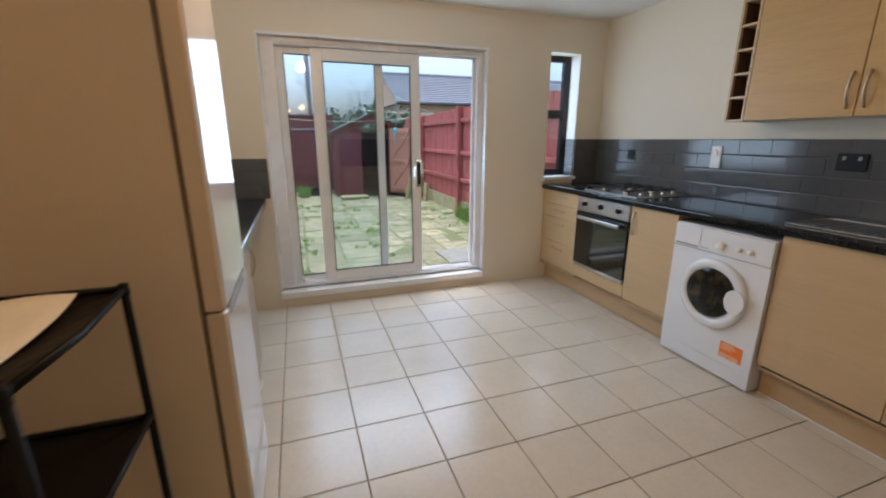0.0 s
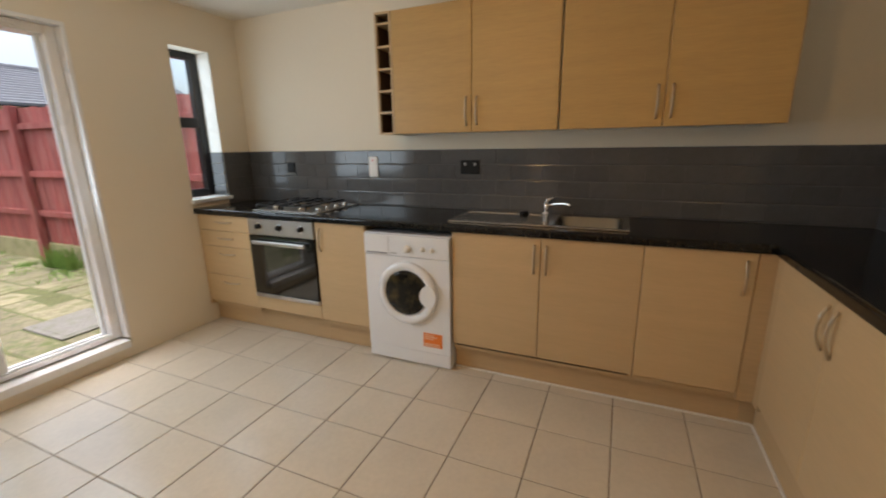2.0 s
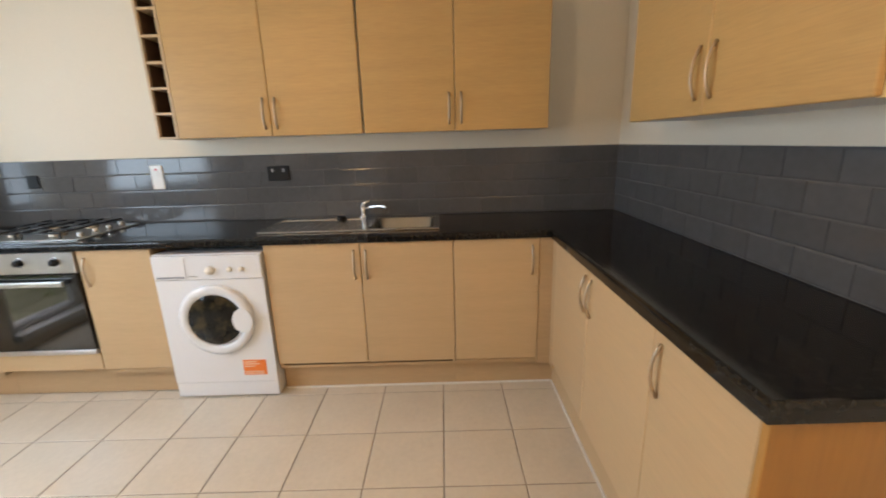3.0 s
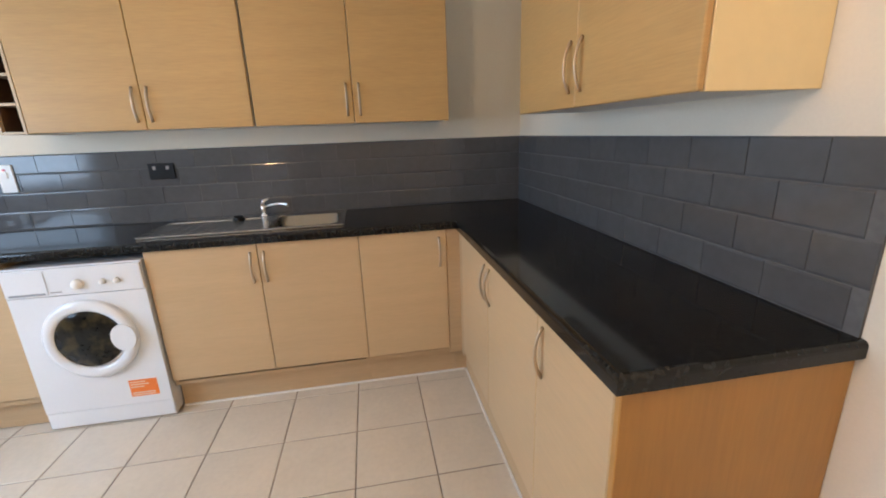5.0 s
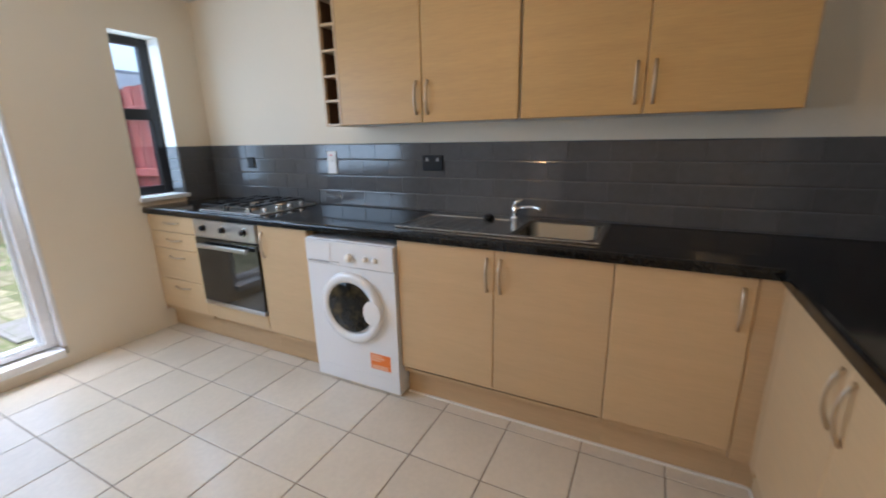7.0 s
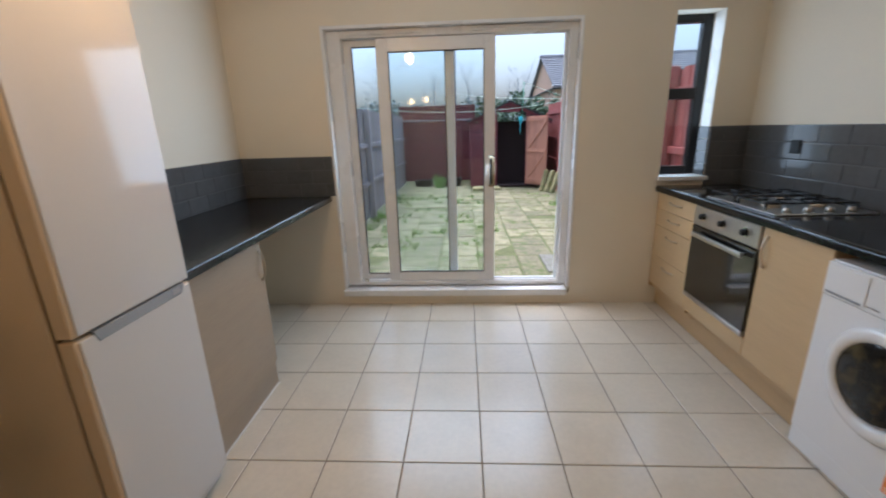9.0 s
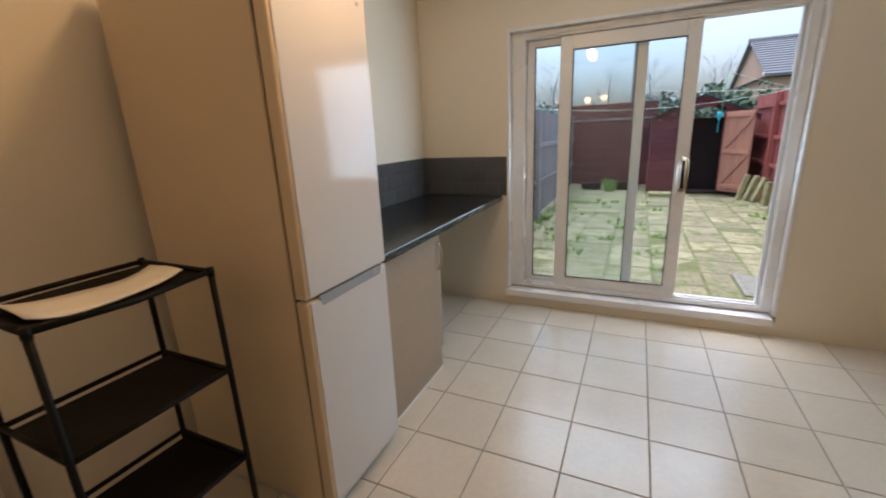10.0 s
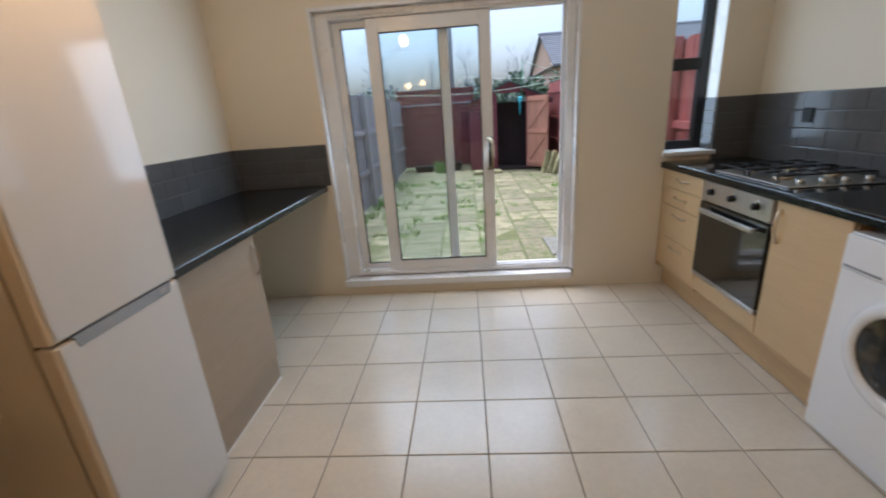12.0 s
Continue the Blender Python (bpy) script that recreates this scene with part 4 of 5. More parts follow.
def fence(name, x, y0, y1, side, top, material, label, post_step, gravel=False):
    """A close-board fence along y; its rails are on the garden side."""
    fz = thing(name, (x, (y0 + y1) / 2, GZ), label, "fence")
    rng = random.Random(5)
    n = int((y1 - y0) / 0.115)
    w = (y1 - y0) / n
    zb = GZ + (0.27 if gravel else 0.03)
    for k in range(n):
        d = 0.004 * (k % 2)
        t = top + rng.uniform(-0.012, 0.012)
        part("board", box(x - 0.009 + side * d, x + 0.009 + side * d, y0 + k * w, y0 + (k + 1) * w + 0.006, zb, t), material, fz)
    for z in (0.56, 1.08, 1.68) if gravel else (0.50, 1.13):
        part("rail", box(*sorted((x - side * 0.015, x - side * 0.055)), y0, y1, z - 0.04, z + 0.035, 0.004), material, fz)
    y = y0 + post_step * 0.55
    while y < y1:
        part("post", box(*sorted((x - side * 0.012, x - side * 0.11)), y - 0.05, y + 0.05, GZ - 0.05, top + 0.03, 0.006), material, fz)
        y += post_step
    if gravel:
        part("gravel_board", box(x - 0.03, x + 0.03, y0, y1, GZ - 0.03, zb - 0.004, 0.004), M_CONC, fz, "mossy concrete gravel board")
    return fz


fence("garden_fence", 3.02, 3.66, 12.0, 1, 1.90, M_FENCER, "red stained close-board garden fence on concrete boards", 2.55, True)
fence("garden_fence", -0.93, 3.66, 12.0, -1, 1.70, M_FENCEG, "weathered grey close-board garden fence", 2.4)

back = thing("back_fence", (0.0, 11.95, GZ), "dark red lap-board panel fence at the garden end", "fence")
for k in range(13):
    z = GZ + 0.1 + k * 0.122
    part("board", box(-0.92, 0.95, 11.95 - 0.012 * (k % 2), 11.975, z, z + 0.125, 0.003), M_SHED, back)
part("cap_rail", box(-0.92, 0.95, 11.92, 11.99, 1.565, 1.60, 0.004), M_FENCEG, back)
upper = thing("rear_fence", (0.0, 12.6, GZ), "dull red higher fence behind the garden", "fence")
for k in range(16):
    part("board", box(-1.1 + k * 0.135, -1.1 + k * 0.135 + 0.13, 12.6, 12.62, GZ, 2.0 - 0.01 * (k % 3)), M_SHED, upper)
part("rail", box(-1.1, 1.06, 12.56, 12.598, 1.93, 1.99), M_SHED, upper)

# shed with its door open
shed = thing("garden_shed", (1.65, 11.6, GZ), "dark red timber shed with its door standing open", "shed")
HX0_, HX1_, HY, HD, EAVE, RIDGE = 0.90, 2.80, 10.9, 1.6, 1.50, 1.93
XM = 1.86
O0, O1, OZ = 1.56, 2.26, 1.68


def roof_z(x):
    return EAVE + (RIDGE - EAVE) * (1 - abs(x - XM) / (XM - HX0_ if x < XM else HX1_ - XM))


bh = 0.118
k = 0
z = GZ + 0.06
while z < RIDGE - 0.02:
    z1 = min(z + bh, RIDGE)
    zm = z1 - 0.01
    lo, hi = HX0_, HX1_
    if zm > EAVE:
        fr_ = (zm - EAVE) / (RIDGE - EAVE)
        lo, hi = HX0_ + fr_ * (XM - HX0_), HX1_ - fr_ * (HX1_ - XM)
    spans = [(lo, min(hi, O0)), (max(lo, O1), hi)] if z1 <= OZ + 0.06 else [(lo, hi)]
    for a, b in spans:
        if b - a > 0.03:
            bm = box(a, b, HY - 0.012, HY + 0.008, z, z1 - 0.003)
            for v in bm.verts:
                if v.co.y < HY and v.co.z < z + 0.01:
                    v.co.y -= 0.010
            part("board", bm, M_SHED, shed)
    z = z1
for k in range(14):
    z = GZ + 0.06 + k * bh
    part("side_board", box(HX0_, HX0_ + 0.018, HY + 0.01, HY + HD, z, min(z + bh - 0.003, EAVE)), M_SHED, shed)
part("back_wall", box(HX0_ + 0.02, HX1_, HY + HD, HY + HD + 0.02, GZ + 0.05, EAVE), M_VOID, shed)
part("side_wall", box(HX1_ - 0.02, HX1_, HY + 0.02, HY + HD - 0.005, GZ + 0.05, EAVE), M_VOID, shed)
part("shed_floor", box(HX0_ + 0.02, HX1_ - 0.02, HY + 0.02, HY + HD - 0.005, GZ + 0.02, GZ + 0.05), M_VOID, shed)
# added dark sheet behind the doorway, standing in for the shade
part("inner_lining", box(HX0_ + 0.3, HX1_ - 0.03, HY + 0.7, HY + 0.72, GZ + 0.055, EAVE), M_VOID, shed)
for sgn, xe in ((-1, HX0_ - 0.08), (1, HX1_ + 0.08)):
    rf = bmesh.new()
    drop = 0.08 * (RIDGE - EAVE) / (XM - HX0_ if sgn < 0 else HX1_ - XM)
    pts = [(XM, RIDGE + 0.015), (xe, EAVE - drop + 0.015), (xe, EAVE - drop + 0.05), (XM, RIDGE + 0.05)]
    f0 = [rf.verts.new((x, HY - 0.10, z)) for x, z in pts]
    f1 = [rf.verts.new((x, HY + HD + 0.08, z)) for x, z in pts]
    rf.faces.new(f0)
    rf.faces.new(f1[::-1])
    for k in range(4):
        rf.faces.new((f0[k], f1[k], f1[(k + 1) % 4], f0[(k + 1) % 4]))
    bmesh.ops.recalc_face_normals(rf, faces=rf.faces)
    part("roof", rf, M_FELT, shed, "black roofing felt")
    bb = bmesh.new()
    q = [(XM, RIDGE - 0.06), (xe, EAVE - drop - 0.06), (xe, EAVE - drop + 0.013), (XM, RIDGE + 0.013)]
    f0 = [bb.verts.new((x, HY - 0.055, z)) for x, z in q]
    f1 = [bb.verts.new((x, HY - 0.035, z)) for x, z in q]
    bb.faces.new(f0)
    bb.faces.new(f1[::-1])
    for k in range(4):
        bb.faces.new((f0[k], f1[k], f1[(k + 1) % 4], f0[(k + 1) % 4]))
    bmesh.ops.recalc_face_normals(bb, faces=bb.faces)
    part("barge_board", bb, M_SHED, shed)
dm = Matrix.Translation((O1 + 0.03, HY - 0.03, GZ)) @ Matrix.Rotation(radians(-52), 4, "Z")
DW = 0.66
for k in range(6):
    bm = box(k * DW / 6 + 0.001, (k + 1) * DW / 6 - 0.002, -0.018, 0.0, 0.09, 1.72, 0.002)
    bmesh.ops.transform(bm, matrix=dm, verts=bm.verts)
    part("door_board", bm, M_SHEDD, shed, "faded pink inside of the open door" if k == 0 else "")
for z in (0.16, 0.88, 1.60):
    bm = box(0.02, DW - 0.02, -0.042, -0.0185, z, z + 0.085, 0.003)
    bmesh.ops.transform(bm, matrix=dm, verts=bm.verts)
    part("door_ledge", bm, M_SHEDD, shed)
for z in (0.245, 0.965):
    bm = bmesh.new()
    own = box(0, math.hypot(DW - 0.12, 0.63), -0.04, -0.0185, -0.038, 0.038, 0.003)
    merge(bm, own, Matrix.Translation((0.06, 0, z + 0.01)) @ Matrix.Rotation(-math.atan2(0.61, DW - 0.12), 4, "Y"))
    bmesh.ops.transform(bm, matrix=dm, verts=bm.verts)
    part("door_brace", bm, M_SHEDD, shed)

# leaning concrete lengths and plinth by the far corner
for k, (x, y, l, a) in enumerate(((2.55, 10.15, 0.50, 22), (2.65, 10.0, 0.50, 27), (2.74, 9.85, 0.48, 30), (2.84, 9.5, 0.42, 6))):
    bm = box(-0.045, 0.045, -0.05, 0.05, 0, l, 0.01)
    bmesh.ops.transform(bm, matrix=Matrix.Translation((x, y, GZ + 0.01)) @ Matrix.Rotation(radians(a * 0.6), 4, "Y") @ Matrix.Rotation(radians(10 * k), 4, "Z"), verts=bm.verts)
    tagged(part("concrete_post", bm, M_CONC), "mossy concrete post offcut leaning by the fence", "concrete post", "concrete offcuts")

# clutter along the back fence
for x, y, w, h in ((-0.35, 11.5, 0.5, 0.16), (0.35, 11.5, 0.62, 0.20)):
    bm = bmesh.new()
    for (s0, z0), (s1, z1) in (((0.42, 0.0), (0.5, h)),):
        lo = [bm.verts.new((x + sx * s0 * w * 2 * 0.5, y + sy * 0.13, GZ + z0)) for sx, sy in ((-1, -1), (1, -1), (1, 1), (-1, 1))]
        hi = [bm.verts.new((x + sx * s1 * w * 2 * 0.5, y + sy * 0.16, GZ + z1)) for sx, sy in ((-1, -1), (1, -1), (1, 1), (-1, 1))]
        hin = [bm.verts.new((x + sx * (s1 * w - 0.02), y + sy * 0.14, GZ + z1)) for sx, sy in ((-1, -1), (1, -1), (1, 1), (-1, 1))]
        lin = [bm.verts.new((x + sx * (s0 * w - 0.02), y + sy * 0.11, GZ + z1 - 0.05)) for sx, sy in ((-1, -1), (1, -1), (1, 1), (-1, 1))]
        bm.faces.new(lo)
        bm.faces.new(lin)
        for a, b in ((lo, hi), (hi, hin), (hin, lin)):
            for k in range(4):
                bm.faces.new((a[k], a[(k + 1) % 4], b[(k + 1) % 4], b[k]))
    bmesh.ops.recalc_face_normals(bm, faces=bm.faces)
    tagged(part("planter", bm, M_BLACK), "dark plastic trough planter by the back fence", "planter", "troughs")
tagged(part("step_slab", box(0.95, 1.62, 10.35, 10.75, GZ - 0.004, GZ + 0.07, 0.01), M_CONC), "mossy concrete slab before the shed", "slab")
tagged(part("inspection_cover", boxes((1.62, 2.12, 4.42, 5.02, GZ - 0.005, GZ + 0.012), (1.66, 2.08, 4.46, 4.98, GZ + 0.0125, GZ + 0.018), bev=0.003), M_COVER), "grey concrete inspection cover set in the paving", "manhole cover")

# washing line
lines = thing("washing_line", (1.2, 7.0, 1.7), "pale washing lines strung across the garden", "washing line")
for p, q, sag in (((-0.92, 6.8, 1.71), (2.93, 9.1, 1.88), 0.15), ((0.52, 13.1, 2.34), (2.93, 9.1, 1.88), 0.06), ((1.74, 7.6, 2.07), (2.93, 9.1, 1.88), 0.02)):
    p, q = Vector(p), Vector(q)
    part("line", tube([p.lerp(q, k / 14) - Vector((0, 0, sag * 4 * (k / 14) * (1 - k / 14))) for k in range(15)], 0.0042, 6), M_LINE, lines, "", True)
prop = part("prop", cyl((1.72, 7.6, 1.50), (1.74, 7.6, 2.08), 0.006, n=8), M_PROP, lines, "green line tensioner", True)
part("cord", tube([(1.70, 7.6, 1.43), (1.695, 7.6, 1.34), (1.70, 7.6, 1.24)], 0.006, 6), M_TURQ, lines, "turquoise hanging cord", True)
pegs = part("peg_bag", boxes((1.665, 1.735, 7.58, 7.62, 1.45, 1.53), (1.68, 1.715, 7.58, 7.62, 1.41, 1.4495), bev=0.012), M_TURQ, lines, "turquoise peg bag")

# tall pole
tagged(part("street_pole", cyl((0.46, 13.2, GZ - 0.02), (0.46, 13.2, 6.5), 0.075, 0.06, 14), M_POLE, None, "", True), "grey street lighting pole beyond the gardens", "street pole")


# neighbouring house
def gable_house(name, x0, x1, y0, y1, eave, ridge, label):
    h = thing(name, ((x0 + x1) / 2, (y0 + y1) / 2, GZ), label, "house")
    ym = (y0 + y1) / 2
    w = bmesh.new()
    prof = [(y0, GZ - 0.05), (y1, GZ - 0.05), (y1, eave), (ym, ridge - 0.06), (y0, eave)]
    a = [w.verts.new((x0, y, z)) for y, z in prof]
    b = [w.verts.new((x1, y, z)) for y, z in prof]
    w.faces.new(a)
    w.faces.new(b[::-1])
    for k in range(5):
        if k not in (2, 3):
            w.faces.new((a[k], b[k], b[(k + 1) % 5], a[(k + 1) % 5]))
    bmesh.ops.recalc_face_normals(w, faces=w.faces)
    part("wall", w, M_BRICK, h)
    for sg, ye in ((-1, y0 - 0.25), (1, y1 + 0.25)):
        n = 15
        ez = eave - 0.25 * (ridge - eave) / (ym - y0)
        slope = part("roof", box(x0 - 0.2, x1 + 0.2, min(ye, ym), max(ye, ym), ez - 0.05, ez - 0.03), M_ROOF, h, "grey concrete roof tiles in courses")
        for k in range(n):
            rf = bmesh.new()
            t0, t1 = k / n, (k + 1) / n
            ya, yb = ye + (ym - ye) * t0, ye + (ym - ye) * t1
            za, zb = ez + (ridge - ez) * t0, ez + (ridge - ez) * t1
            lo = [rf.verts.new(c) for c in ((x0 - 0.2, ya, za - 0.01), (x1 + 0.2, ya, za - 0.01), (x1 + 0.2, yb, zb - 0.01), (x0 - 0.2, yb, zb - 0.01))]
            hi = [rf.verts.new(c) for c in ((x0 - 0.2, ya, za + 0.06), (x1 + 0.2, ya, za + 0.06), (x1 + 0.2, yb, zb + 0.012), (x0 - 0.2, yb, zb + 0.012))]
            rf.faces.new(lo)
            rf.faces.new(hi)
            for q in range(4):
                rf.faces.new((lo[q], lo[(q + 1) % 4], hi[(q + 1) % 4], hi[q]))
            bmesh.ops.recalc_face_normals(rf, faces=rf.faces)
            part("course", rf, M_ROOF, slope)
        part("gutter", box(x0 - 0.2, x1 + 0.2, ye - 0.06, ye + 0.04, ez - 0.12, ez - 0.055, 0.01), M_BLACK, h)
    part("ridge", tube([(x0 - 0.22, ym, ridge + 0.02), (x1 + 0.22, ym, ridge + 0.02)], 0.12, 8), M_ROOF, h)
    part("barge_board", boxes((x0 - 0.24, x0 - 0.205, y0 - 0.2, y0 - 0.1, eave - 0.1, eave)), M_UPVC, h)
    return h


gable_house("neighbour_house", 5.3, 18.0, 22.2, 29.6, 3.3, 5.05, "brick bungalow with grey tiled gable roof")


# evergreen shrubs and bare trees beyond the fence
def leaf_mass(name, blobs, count, size, seed, material=None):
    rng = np.random.default_rng(seed)
    verts, faces = [], []
    for (cx, cy, cz, rx, ry, rz), share in blobs:
        m = int(count * share)
        d = rng.normal(size=(m, 3))
        d /= np.linalg.norm(d, axis=1)[:, None]
        rad = rng.uniform(0.55, 1.08, m) ** 0.6
        lump = 1 + 0.22 * np.sin(d[:, 0] * 7 + seed) * np.cos(d[:, 2] * 6) + 0.12 * np.sin(d[:, 1] * 13)
        p = d * (rad * lump)[:, None] * (rx, ry, rz) + (cx, cy, cz)
        p[:, 2] = np.maximum(p[:, 2], GZ + 0.05)
        for c in p:
            u = rng.normal(size=3)
            u /= np.linalg.norm(u)
            w = np.cross(u, rng.normal(size=3))
            w /= np.linalg.norm(w) + 1e-6
            s = size * rng.uniform(0.6, 1.3)
            i = len(verts)
            verts += [tuple(c - u * s), tuple(c + w * s * 0.55), tuple(c + u * s), tuple(c - w * s * 0.55)]
            faces.append((i, i + 1, i + 2, i + 3))
    me = bpy.data.meshes.new(name)
    me.from_pydata(verts, [], faces)
    me.materials.append(material or M_LEAF)
    return me


def shrub(at, blobs, count, label, seed, size=0.085, material=None, name="evergreen_shrub", cat="shrub"):
    t = thing(name, at, label, cat)
    tr = bmesh.new()
    rng = random.Random(seed)
    for (cx, cy, cz, rx, ry, rz), _ in blobs:
        for k in range(4):
            tube([(cx + rng.uniform(-0.2, 0.2), cy, GZ - 0.02), (cx + rng.uniform(-0.4, 0.4) * rx, cy + rng.uniform(-0.3, 0.3) * ry, cz), (cx + rng.uniform(-0.8, 0.8) * rx, cy, cz + rz * 0.6)], [0.05, 0.035, 0.012], 6, tr)
    part("stems", tr, M_TWIG, t)
    me = leaf_mass("crown", blobs, count, size, seed, material)
    ob = new("crown", me)
    ob.parent = t
    ob.matrix_parent_inverse = Matrix.Translation(-Vector(at))
    return t


shrub((3.0, 14.5, GZ), [((2.7, 14.8, 1.3, 1.0, 0.8, 1.05), 0.35), ((4.0, 15.0, 1.15, 1.1, 0.8, 1.0), 0.35), ((1.5, 14.8, 1.2, 0.9, 0.8, 0.88), 0.3)], 5200, "dense evergreen shrub behind the shed", 3)
shrub((0.6, 15.5, GZ), [((0.4, 15.6, 1.1, 1.0, 0.8, 0.8), 0.6), ((-1.2, 15.8, 1.1, 1.1, 0.8, 0.75), 0.4)], 3000, "dark evergreen hedge beyond the rear fence", 8)


shrub((3.2, 24.0, GZ), [((3.5, 24.0, 1.6, 1.0, 0.9, 1.25), 0.4), ((2.2, 24.5, 1.4, 1.0, 0.9, 1.15), 0.35), ((4.6, 24.8, 1.5, 0.8, 0.8, 1.2), 0.25)], 4200, "ivy-covered tree far behind the gardens, leaves paled for haze", 21, 0.13, M_HAZE, "ivy_tree", "tree")
shrub((-3.0, 26.0, GZ), [((-4.2, 26.0, 1.6, 1.8, 0.9, 1.3), 0.4), ((-1.2, 26.4, 1.5, 1.8, 0.9, 1.2), 0.35), ((1.2, 26.0, 1.7, 1.2, 0.9, 1.3), 0.25)], 4200, "far hedge beyond the gardens, leaves paled for haze", 23, 0.13, M_HAZE, "far_hedge", "hedge")


def bare_tree(x, y, h, seed):
    rng = random.Random(seed)
    t = thing("bare_tree", (x, y, GZ), "bare winter tree with fine twigs", "tree", "winter trees")
    trunk, crown = bmesh.new(), bmesh.new()
    tube([(x, y, GZ - 0.05), (x + 0.05, y, h * 0.3), (x + rng.uniform(-0.2, 0.2), y, h * 0.55), (x + rng.uniform(-0.3, 0.3), y, h * 0.8)], [0.11, 0.08, 0.05, 0.02], 8, trunk)

    def limb(p, d, l, r, depth):
        q = p + d * l
        mid = p.lerp(q, 0.5) + Vector((rng.uniform(-1, 1), rng.uniform(-1, 1), rng.uniform(-0.3, 0.6))) * l * 0.08
        tube([p, mid, q], [r, r * 0.8, r * 0.55], 3, crown)
        if depth:
            for k in range(3 if depth > 2 else 4):
                nd = (d + Vector((rng.uniform(-0.9, 0.9), rng.uniform(-0.9, 0.9), rng.uniform(-0.1, 0.8)))).normalized()
                limb(p.lerp(q, rng.uniform(0.45, 1.0)), nd, l * rng.uniform(0.5, 0.75), r * 0.55, depth - 1)

    for k in range(16):
        a = rng.uniform(0, 6.28)
        limb(Vector((x, y, h * rng.uniform(0.28, 0.75))), Vector((math.cos(a), math.sin(a), rng.uniform(0.5, 1.4))).normalized(), h * rng.uniform(0.15, 0.25), 0.010, 3)
    part("trunk", trunk, M_TWIG, t)
    part("crown", crown, M_TWIG, t)


bare_tree(-4.6, 30, 6.4, 1)
bare_tree(-1.6, 32, 6.0, 2)
bare_tree(1.2, 31, 5.6, 7)
bare_tree(4.6, 30, 5.6, 4)

# weeds in the joints
wr = random.Random(12)
wb = bmesh.new()
for k in range(115):
    near = wr.random()
    cx, cy = (wr.uniform(-0.85, 1.2), wr.uniform(4.0, 9.8)) if near < 0.75 else (wr.uniform(2.3, 2.95), wr.uniform(5.5, 9.8))
    if k % 3 == 0:
        cx = -0.82 + wr.uniform(0, 0.12)
    m = wr.randint(20, 60)
    rr = wr.uniform(0.05, 0.16)
    for j in range(m):
        a, d = wr.uniform(0, 6.28), rr * math.sqrt(wr.random())
        x, y = cx + d * math.cos(a), cy + d * math.sin(a)
        hgt = wr.uniform(0.02, 0.08)
        tx, ty = x + wr.uniform(-0.04, 0.04), y + wr.uniform(-0.04, 0.04)
        c, s = 0.006 * math.cos(a), 0.006 * math.sin(a)
        wb.faces.new([wb.verts.new(p) for p in ((x - c, y - s, GZ - 0.004), (x + c, y + s, GZ - 0.004), (tx, ty, GZ + hgt))])
tagged(part("weeds", wb, M_GRASS), "green weeds growing between the paving slabs", "weeds", kind="stuff")
sb = bmesh.new()
for k in range(160):
    x, y = 2.9 + wr.uniform(-0.12, 0.05), 7.0 + wr.uniform(-0.25, 0.3)
    sb.faces.new([sb.verts.new(p) for p in ((x - 0.012, y, GZ), (x + 0.012, y + 0.01, GZ), (x + wr.uniform(-0.1, 0.06), y + wr.uniform(-0.1, 0.1), GZ + wr.uniform(0.1, 0.34)))])
tagged(part("weed_clump", sb, M_GRASS), "scruffy weed clump against the fence", "weeds", kind="stuff")


pb = bmesh.new()
for k in range(130):
    x, y = 0.10 + wr.uniform(-0.10, 0.10), 11.15 + wr.uniform(-0.1, 0.1)
    pb.faces.new([pb.verts.new(p) for p in ((x - 0.014, y, GZ - 0.004), (x + 0.014, y + 0.01, GZ - 0.004), (x + wr.uniform(-0.16, 0.16), y + wr.uniform(-0.1, 0.1), GZ + wr.uniform(0.12, 0.38)))])
tagged(part("leafy_weed", pb, M_GRASS), "tall leafy weed growing before the back fence", "weeds", kind="stuff")


# ---- pieces: floor tiles, wall tiles, paving ----
def shared(name, me, parent, loc):
    ob = new(name, me)
    ob.parent = parent
    ob.location = Vector(loc) - origin(parent)
    return ob


def tile_mesh(name, w, h, t, bev, material, lift=0.0, side=None):
    """A slab with bevelled upper edges, its back at z 0, centred."""
    bm = bmesh.new()
    lo = [bm.verts.new((sx * w / 2, sy * h / 2, 0)) for sx, sy in ((-1, -1), (1, -1), (1, 1), (-1, 1))]
    mid = [bm.verts.new((sx * w / 2, sy * h / 2, t - lift)) for sx, sy in ((-1, -1), (1, -1), (1, 1), (-1, 1))]
    hi = [bm.verts.new((sx * (w / 2 - (bev if side is None else side)), sy * (h / 2 - bev), t)) for sx, sy in ((-1, -1), (1, -1), (1, 1), (-1, 1))]
    rings = [lo, mid, hi]
    if side is not None:
        rings.insert(2, [bm.verts.new((sx * (w / 2 - side * 0.5), sy * (h / 2 - bev * 0.35), t - lift * 0.5)) for sx, sy in ((-1, -1), (1, -1), (1, 1), (-1, 1))])
    for a, b in zip(rings, rings[1:]):
        for k in range(4):
            bm.faces.new((a[k], a[(k + 1) % 4], b[(k + 1) % 4], b[k]))
    bm.faces.new(hi)
    bmesh.ops.recalc_face_normals(bm, faces=bm.faces)
    me = bpy.data.meshes.new(name)
    bm.to_mesh(me)
    bm.free()
    me.materials.append(material)
    return me


P, TX0, TY0, GAP = 0.338, 0.127, 1.678, 0.005
cache = {}


def tile_for(w, h, t, bev, material, lift):
    key = (round(w, 3), round(h, 3), material.name)
    if key not in cache:
        cache[key] = tile_mesh("tile", w, h, t, bev, material, lift, 0.0004 if material is M_SPLASH else None)
    return cache[key]


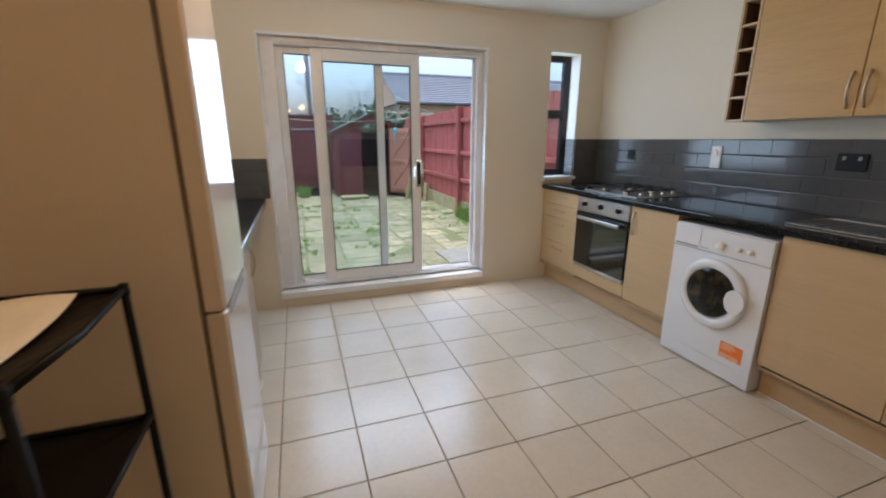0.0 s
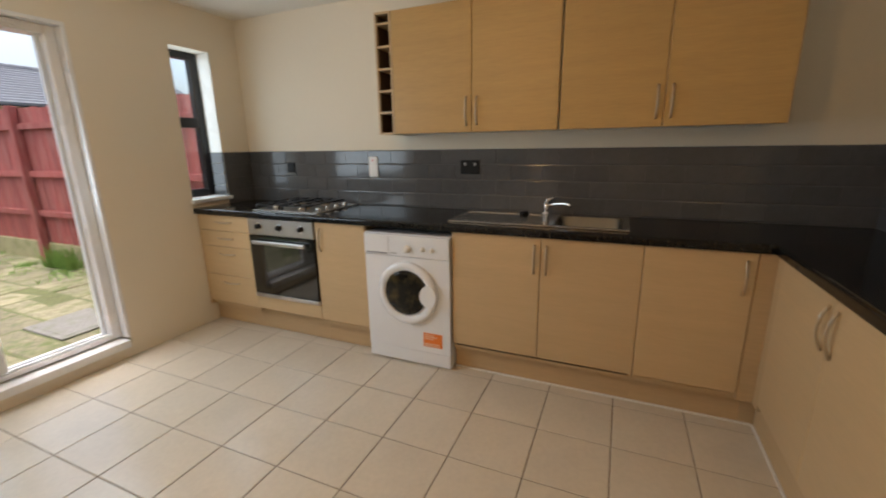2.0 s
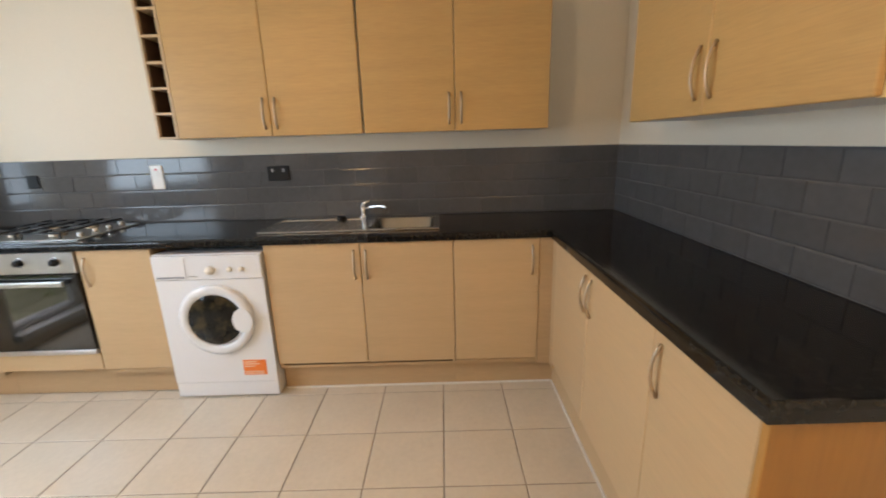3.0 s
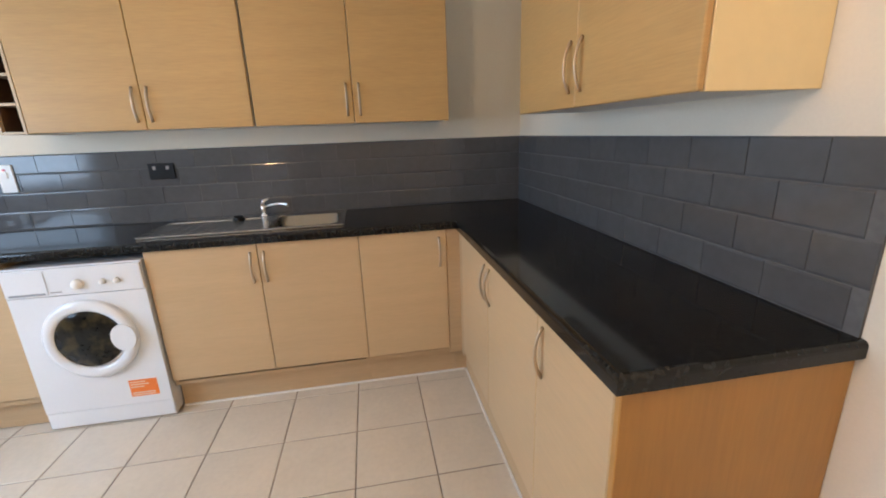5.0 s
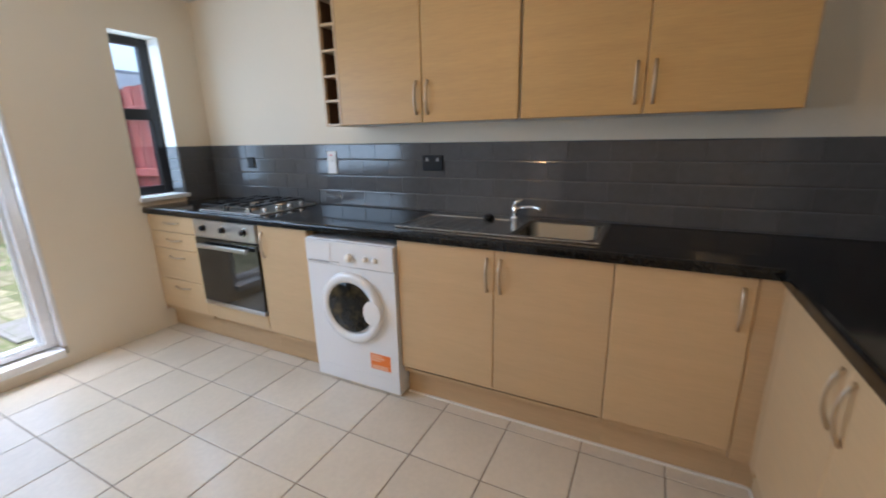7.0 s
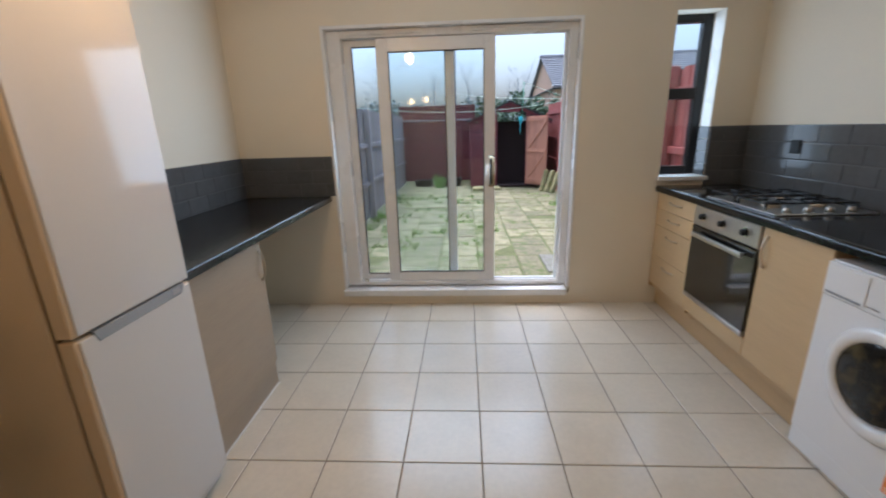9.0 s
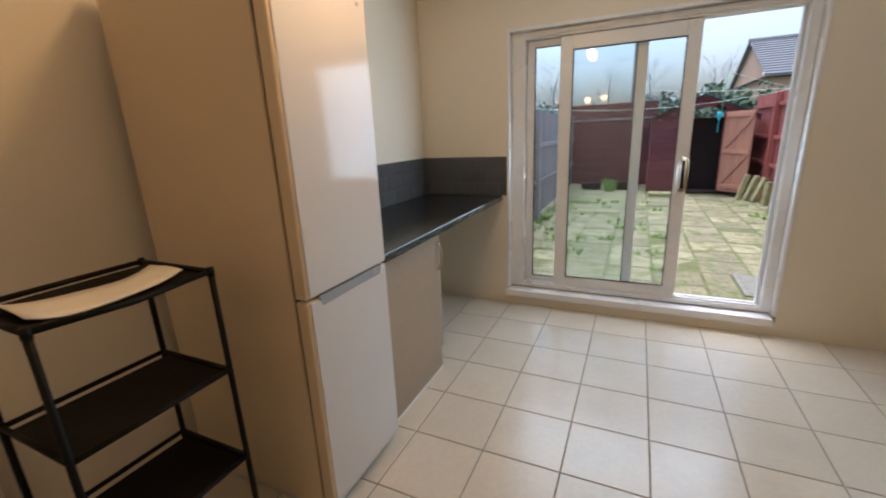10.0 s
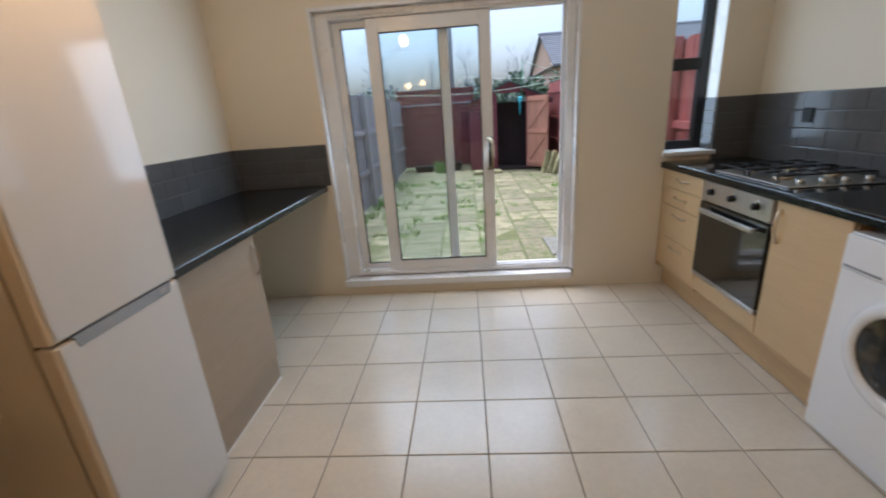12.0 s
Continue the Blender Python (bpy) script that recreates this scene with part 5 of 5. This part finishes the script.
for i in range(-4, 9):
    for j in range(-8, 6):
        x0, x1 = max(TX0 + i * P + GAP / 2, XW), min(TX0 + (i + 1) * P - GAP / 2, 2.40)
        y0, y1 = max(TY0 + j * P + GAP / 2, YS), min(TY0 + (j + 1) * P - GAP / 2, YN)
        if x1 - x0 > 0.02 and y1 - y0 > 0.02:
            shared("tile", tile_for(x1 - x0, y1 - y0, 0.004, 0.0022, M_TILE, 0.0016), floor, ((x0 + x1) / 2, (y0 + y1) / 2, -0.004))

TW, THH, TG = 0.2, 0.1015, 0.0025
# backing of grout behind each tiled strip
part("grout_bed", box(XE - 0.0074, XE - 0.0003, YS + 0.0078, YN - 0.0078, WT1, 1.333), M_SGROUT, wall_east)
part("grout_bed", box(0.705, XE - 0.003, YS + 0.0003, YS + 0.0074, WT1, 1.333), M_SGROUT, wall_south)
part("grout_bed", box(WX1 + 0.001, XE - 0.003, YN - 0.0074, YN - 0.0003, WT1, 1.333), M_SGROUT, wall_north)
part("grout_bed", box(XWN + 0.0003, XWN + 0.0074, 1.612, YN - 0.0005, LZ + 0.04, 1.193), M_SGROUT, wall_west)
part("grout_bed", box(XWN + 0.003, DX0 - 0.002, YN - 0.0074, YN - 0.0003, LZ + 0.04, 1.193), M_SGROUT, wall_north)


def tiled(parent, face, a0, a1, z0, z1, rows, rot, shift=0.0, start=0):
    """Brick-bonded glazed tiles on a wall; face gives the place of a tile from (a, z)."""
    hgt = (z1 - z0) / rows
    for r in range(rows):
        a = a0 - TW + ((r + start) % 2) * TW / 2 + shift
        while a < a1:
            b0, b1 = max(a + TG / 2, a0), min(a + TW - TG / 2, a1)
            if b1 - b0 > 0.012:
                zc = z0 + (r + 0.5) * hgt
                ob = shared("tile", tile_for(b1 - b0, hgt - TG, 0.0075, 0.006, M_SPLASH, 0.0016), parent, face((b0 + b1) / 2, zc))
                ob.rotation_euler = rot
            a += TW


tiled(wall_east, lambda a, z: (XE - 0.0025, a, z), YS + 0.012, YN - 0.012, WT1 + 0.002, 1.333, 4, (radians(90), 0, radians(-90)), 0.06)
tiled(wall_south, lambda a, z: (a, YS + 0.0025, z), 0.706, XE - 0.012, WT1 + 0.002, 1.333, 4, (radians(90), 0, radians(180)), 0.13, 1)
tiled(wall_north, lambda a, z: (a, YN - 0.0025, z), WX1 + 0.002, XE - 0.012, WT1 + 0.002, 1.333, 4, (radians(90), 0, 0), 0.0)
tiled(wall_west, lambda a, z: (XWN + 0.0025, a, z), 1.614, YN - 0.012, LZ + 0.042, 1.193, 3, (radians(90), 0, radians(90)), 0.05)
tiled(wall_north, lambda a, z: (a, YN - 0.0025, z), XWN + 0.012, DX0 - 0.002, LZ + 0.042, 1.193, 3, (radians(90), 0, 0), 0.03)
for r in range(4):
    hgt = (1.333 - WZ0) / 4
    ob = shared("tile", tile_for(0.135, hgt - TG, 0.0075, 0.006, M_SPLASH, 0.0016), wall_north, (WX1 - 0.0005, YN + 0.069, WZ0 + (r + 0.5) * hgt))
    ob.rotation_euler = (radians(90), 0, radians(-90))

# paving slabs, laid a little unevenly
pr = random.Random(4)
SW = 0.455
for i in range(9):
    for j in range(20):
        x, y = -0.70 + i * SW, 3.90 + j * SW
        if x > 2.95 or y > 12.4 or (1.40 < x < 2.35 and 4.30 < y < 5.15) or (x > 0.9 and y > 11.0):
            continue
        ob = shared("slab", tile_for(SW - 0.012 - 0.004 * (i % 3), SW - 0.012 - 0.004 * (j % 3), 0.045, 0.012, M_SLAB, 0.008), pav, (x + pr.uniform(-0.006, 0.006), y + pr.uniform(-0.006, 0.006), GZ - 0.045 + pr.uniform(-0.006, 0.006)))
        ob.rotation_euler = (radians(pr.uniform(-0.7, 0.7)), radians(pr.uniform(-0.7, 0.7)), radians(pr.uniform(-0.8, 0.8)))
# cut slabs round the inspection cover
for x0, x1, y0, y1 in ((1.36, 1.605, 4.14, 5.03), (2.135, 2.25, 4.14, 5.03), (1.62, 2.12, 4.14, 4.405)):
    shared("slab", tile_for(x1 - x0, y1 - y0, 0.045, 0.012, M_SLAB, 0.008), pav, ((x0 + x1) / 2, (y0 + y1) / 2, GZ - 0.046))
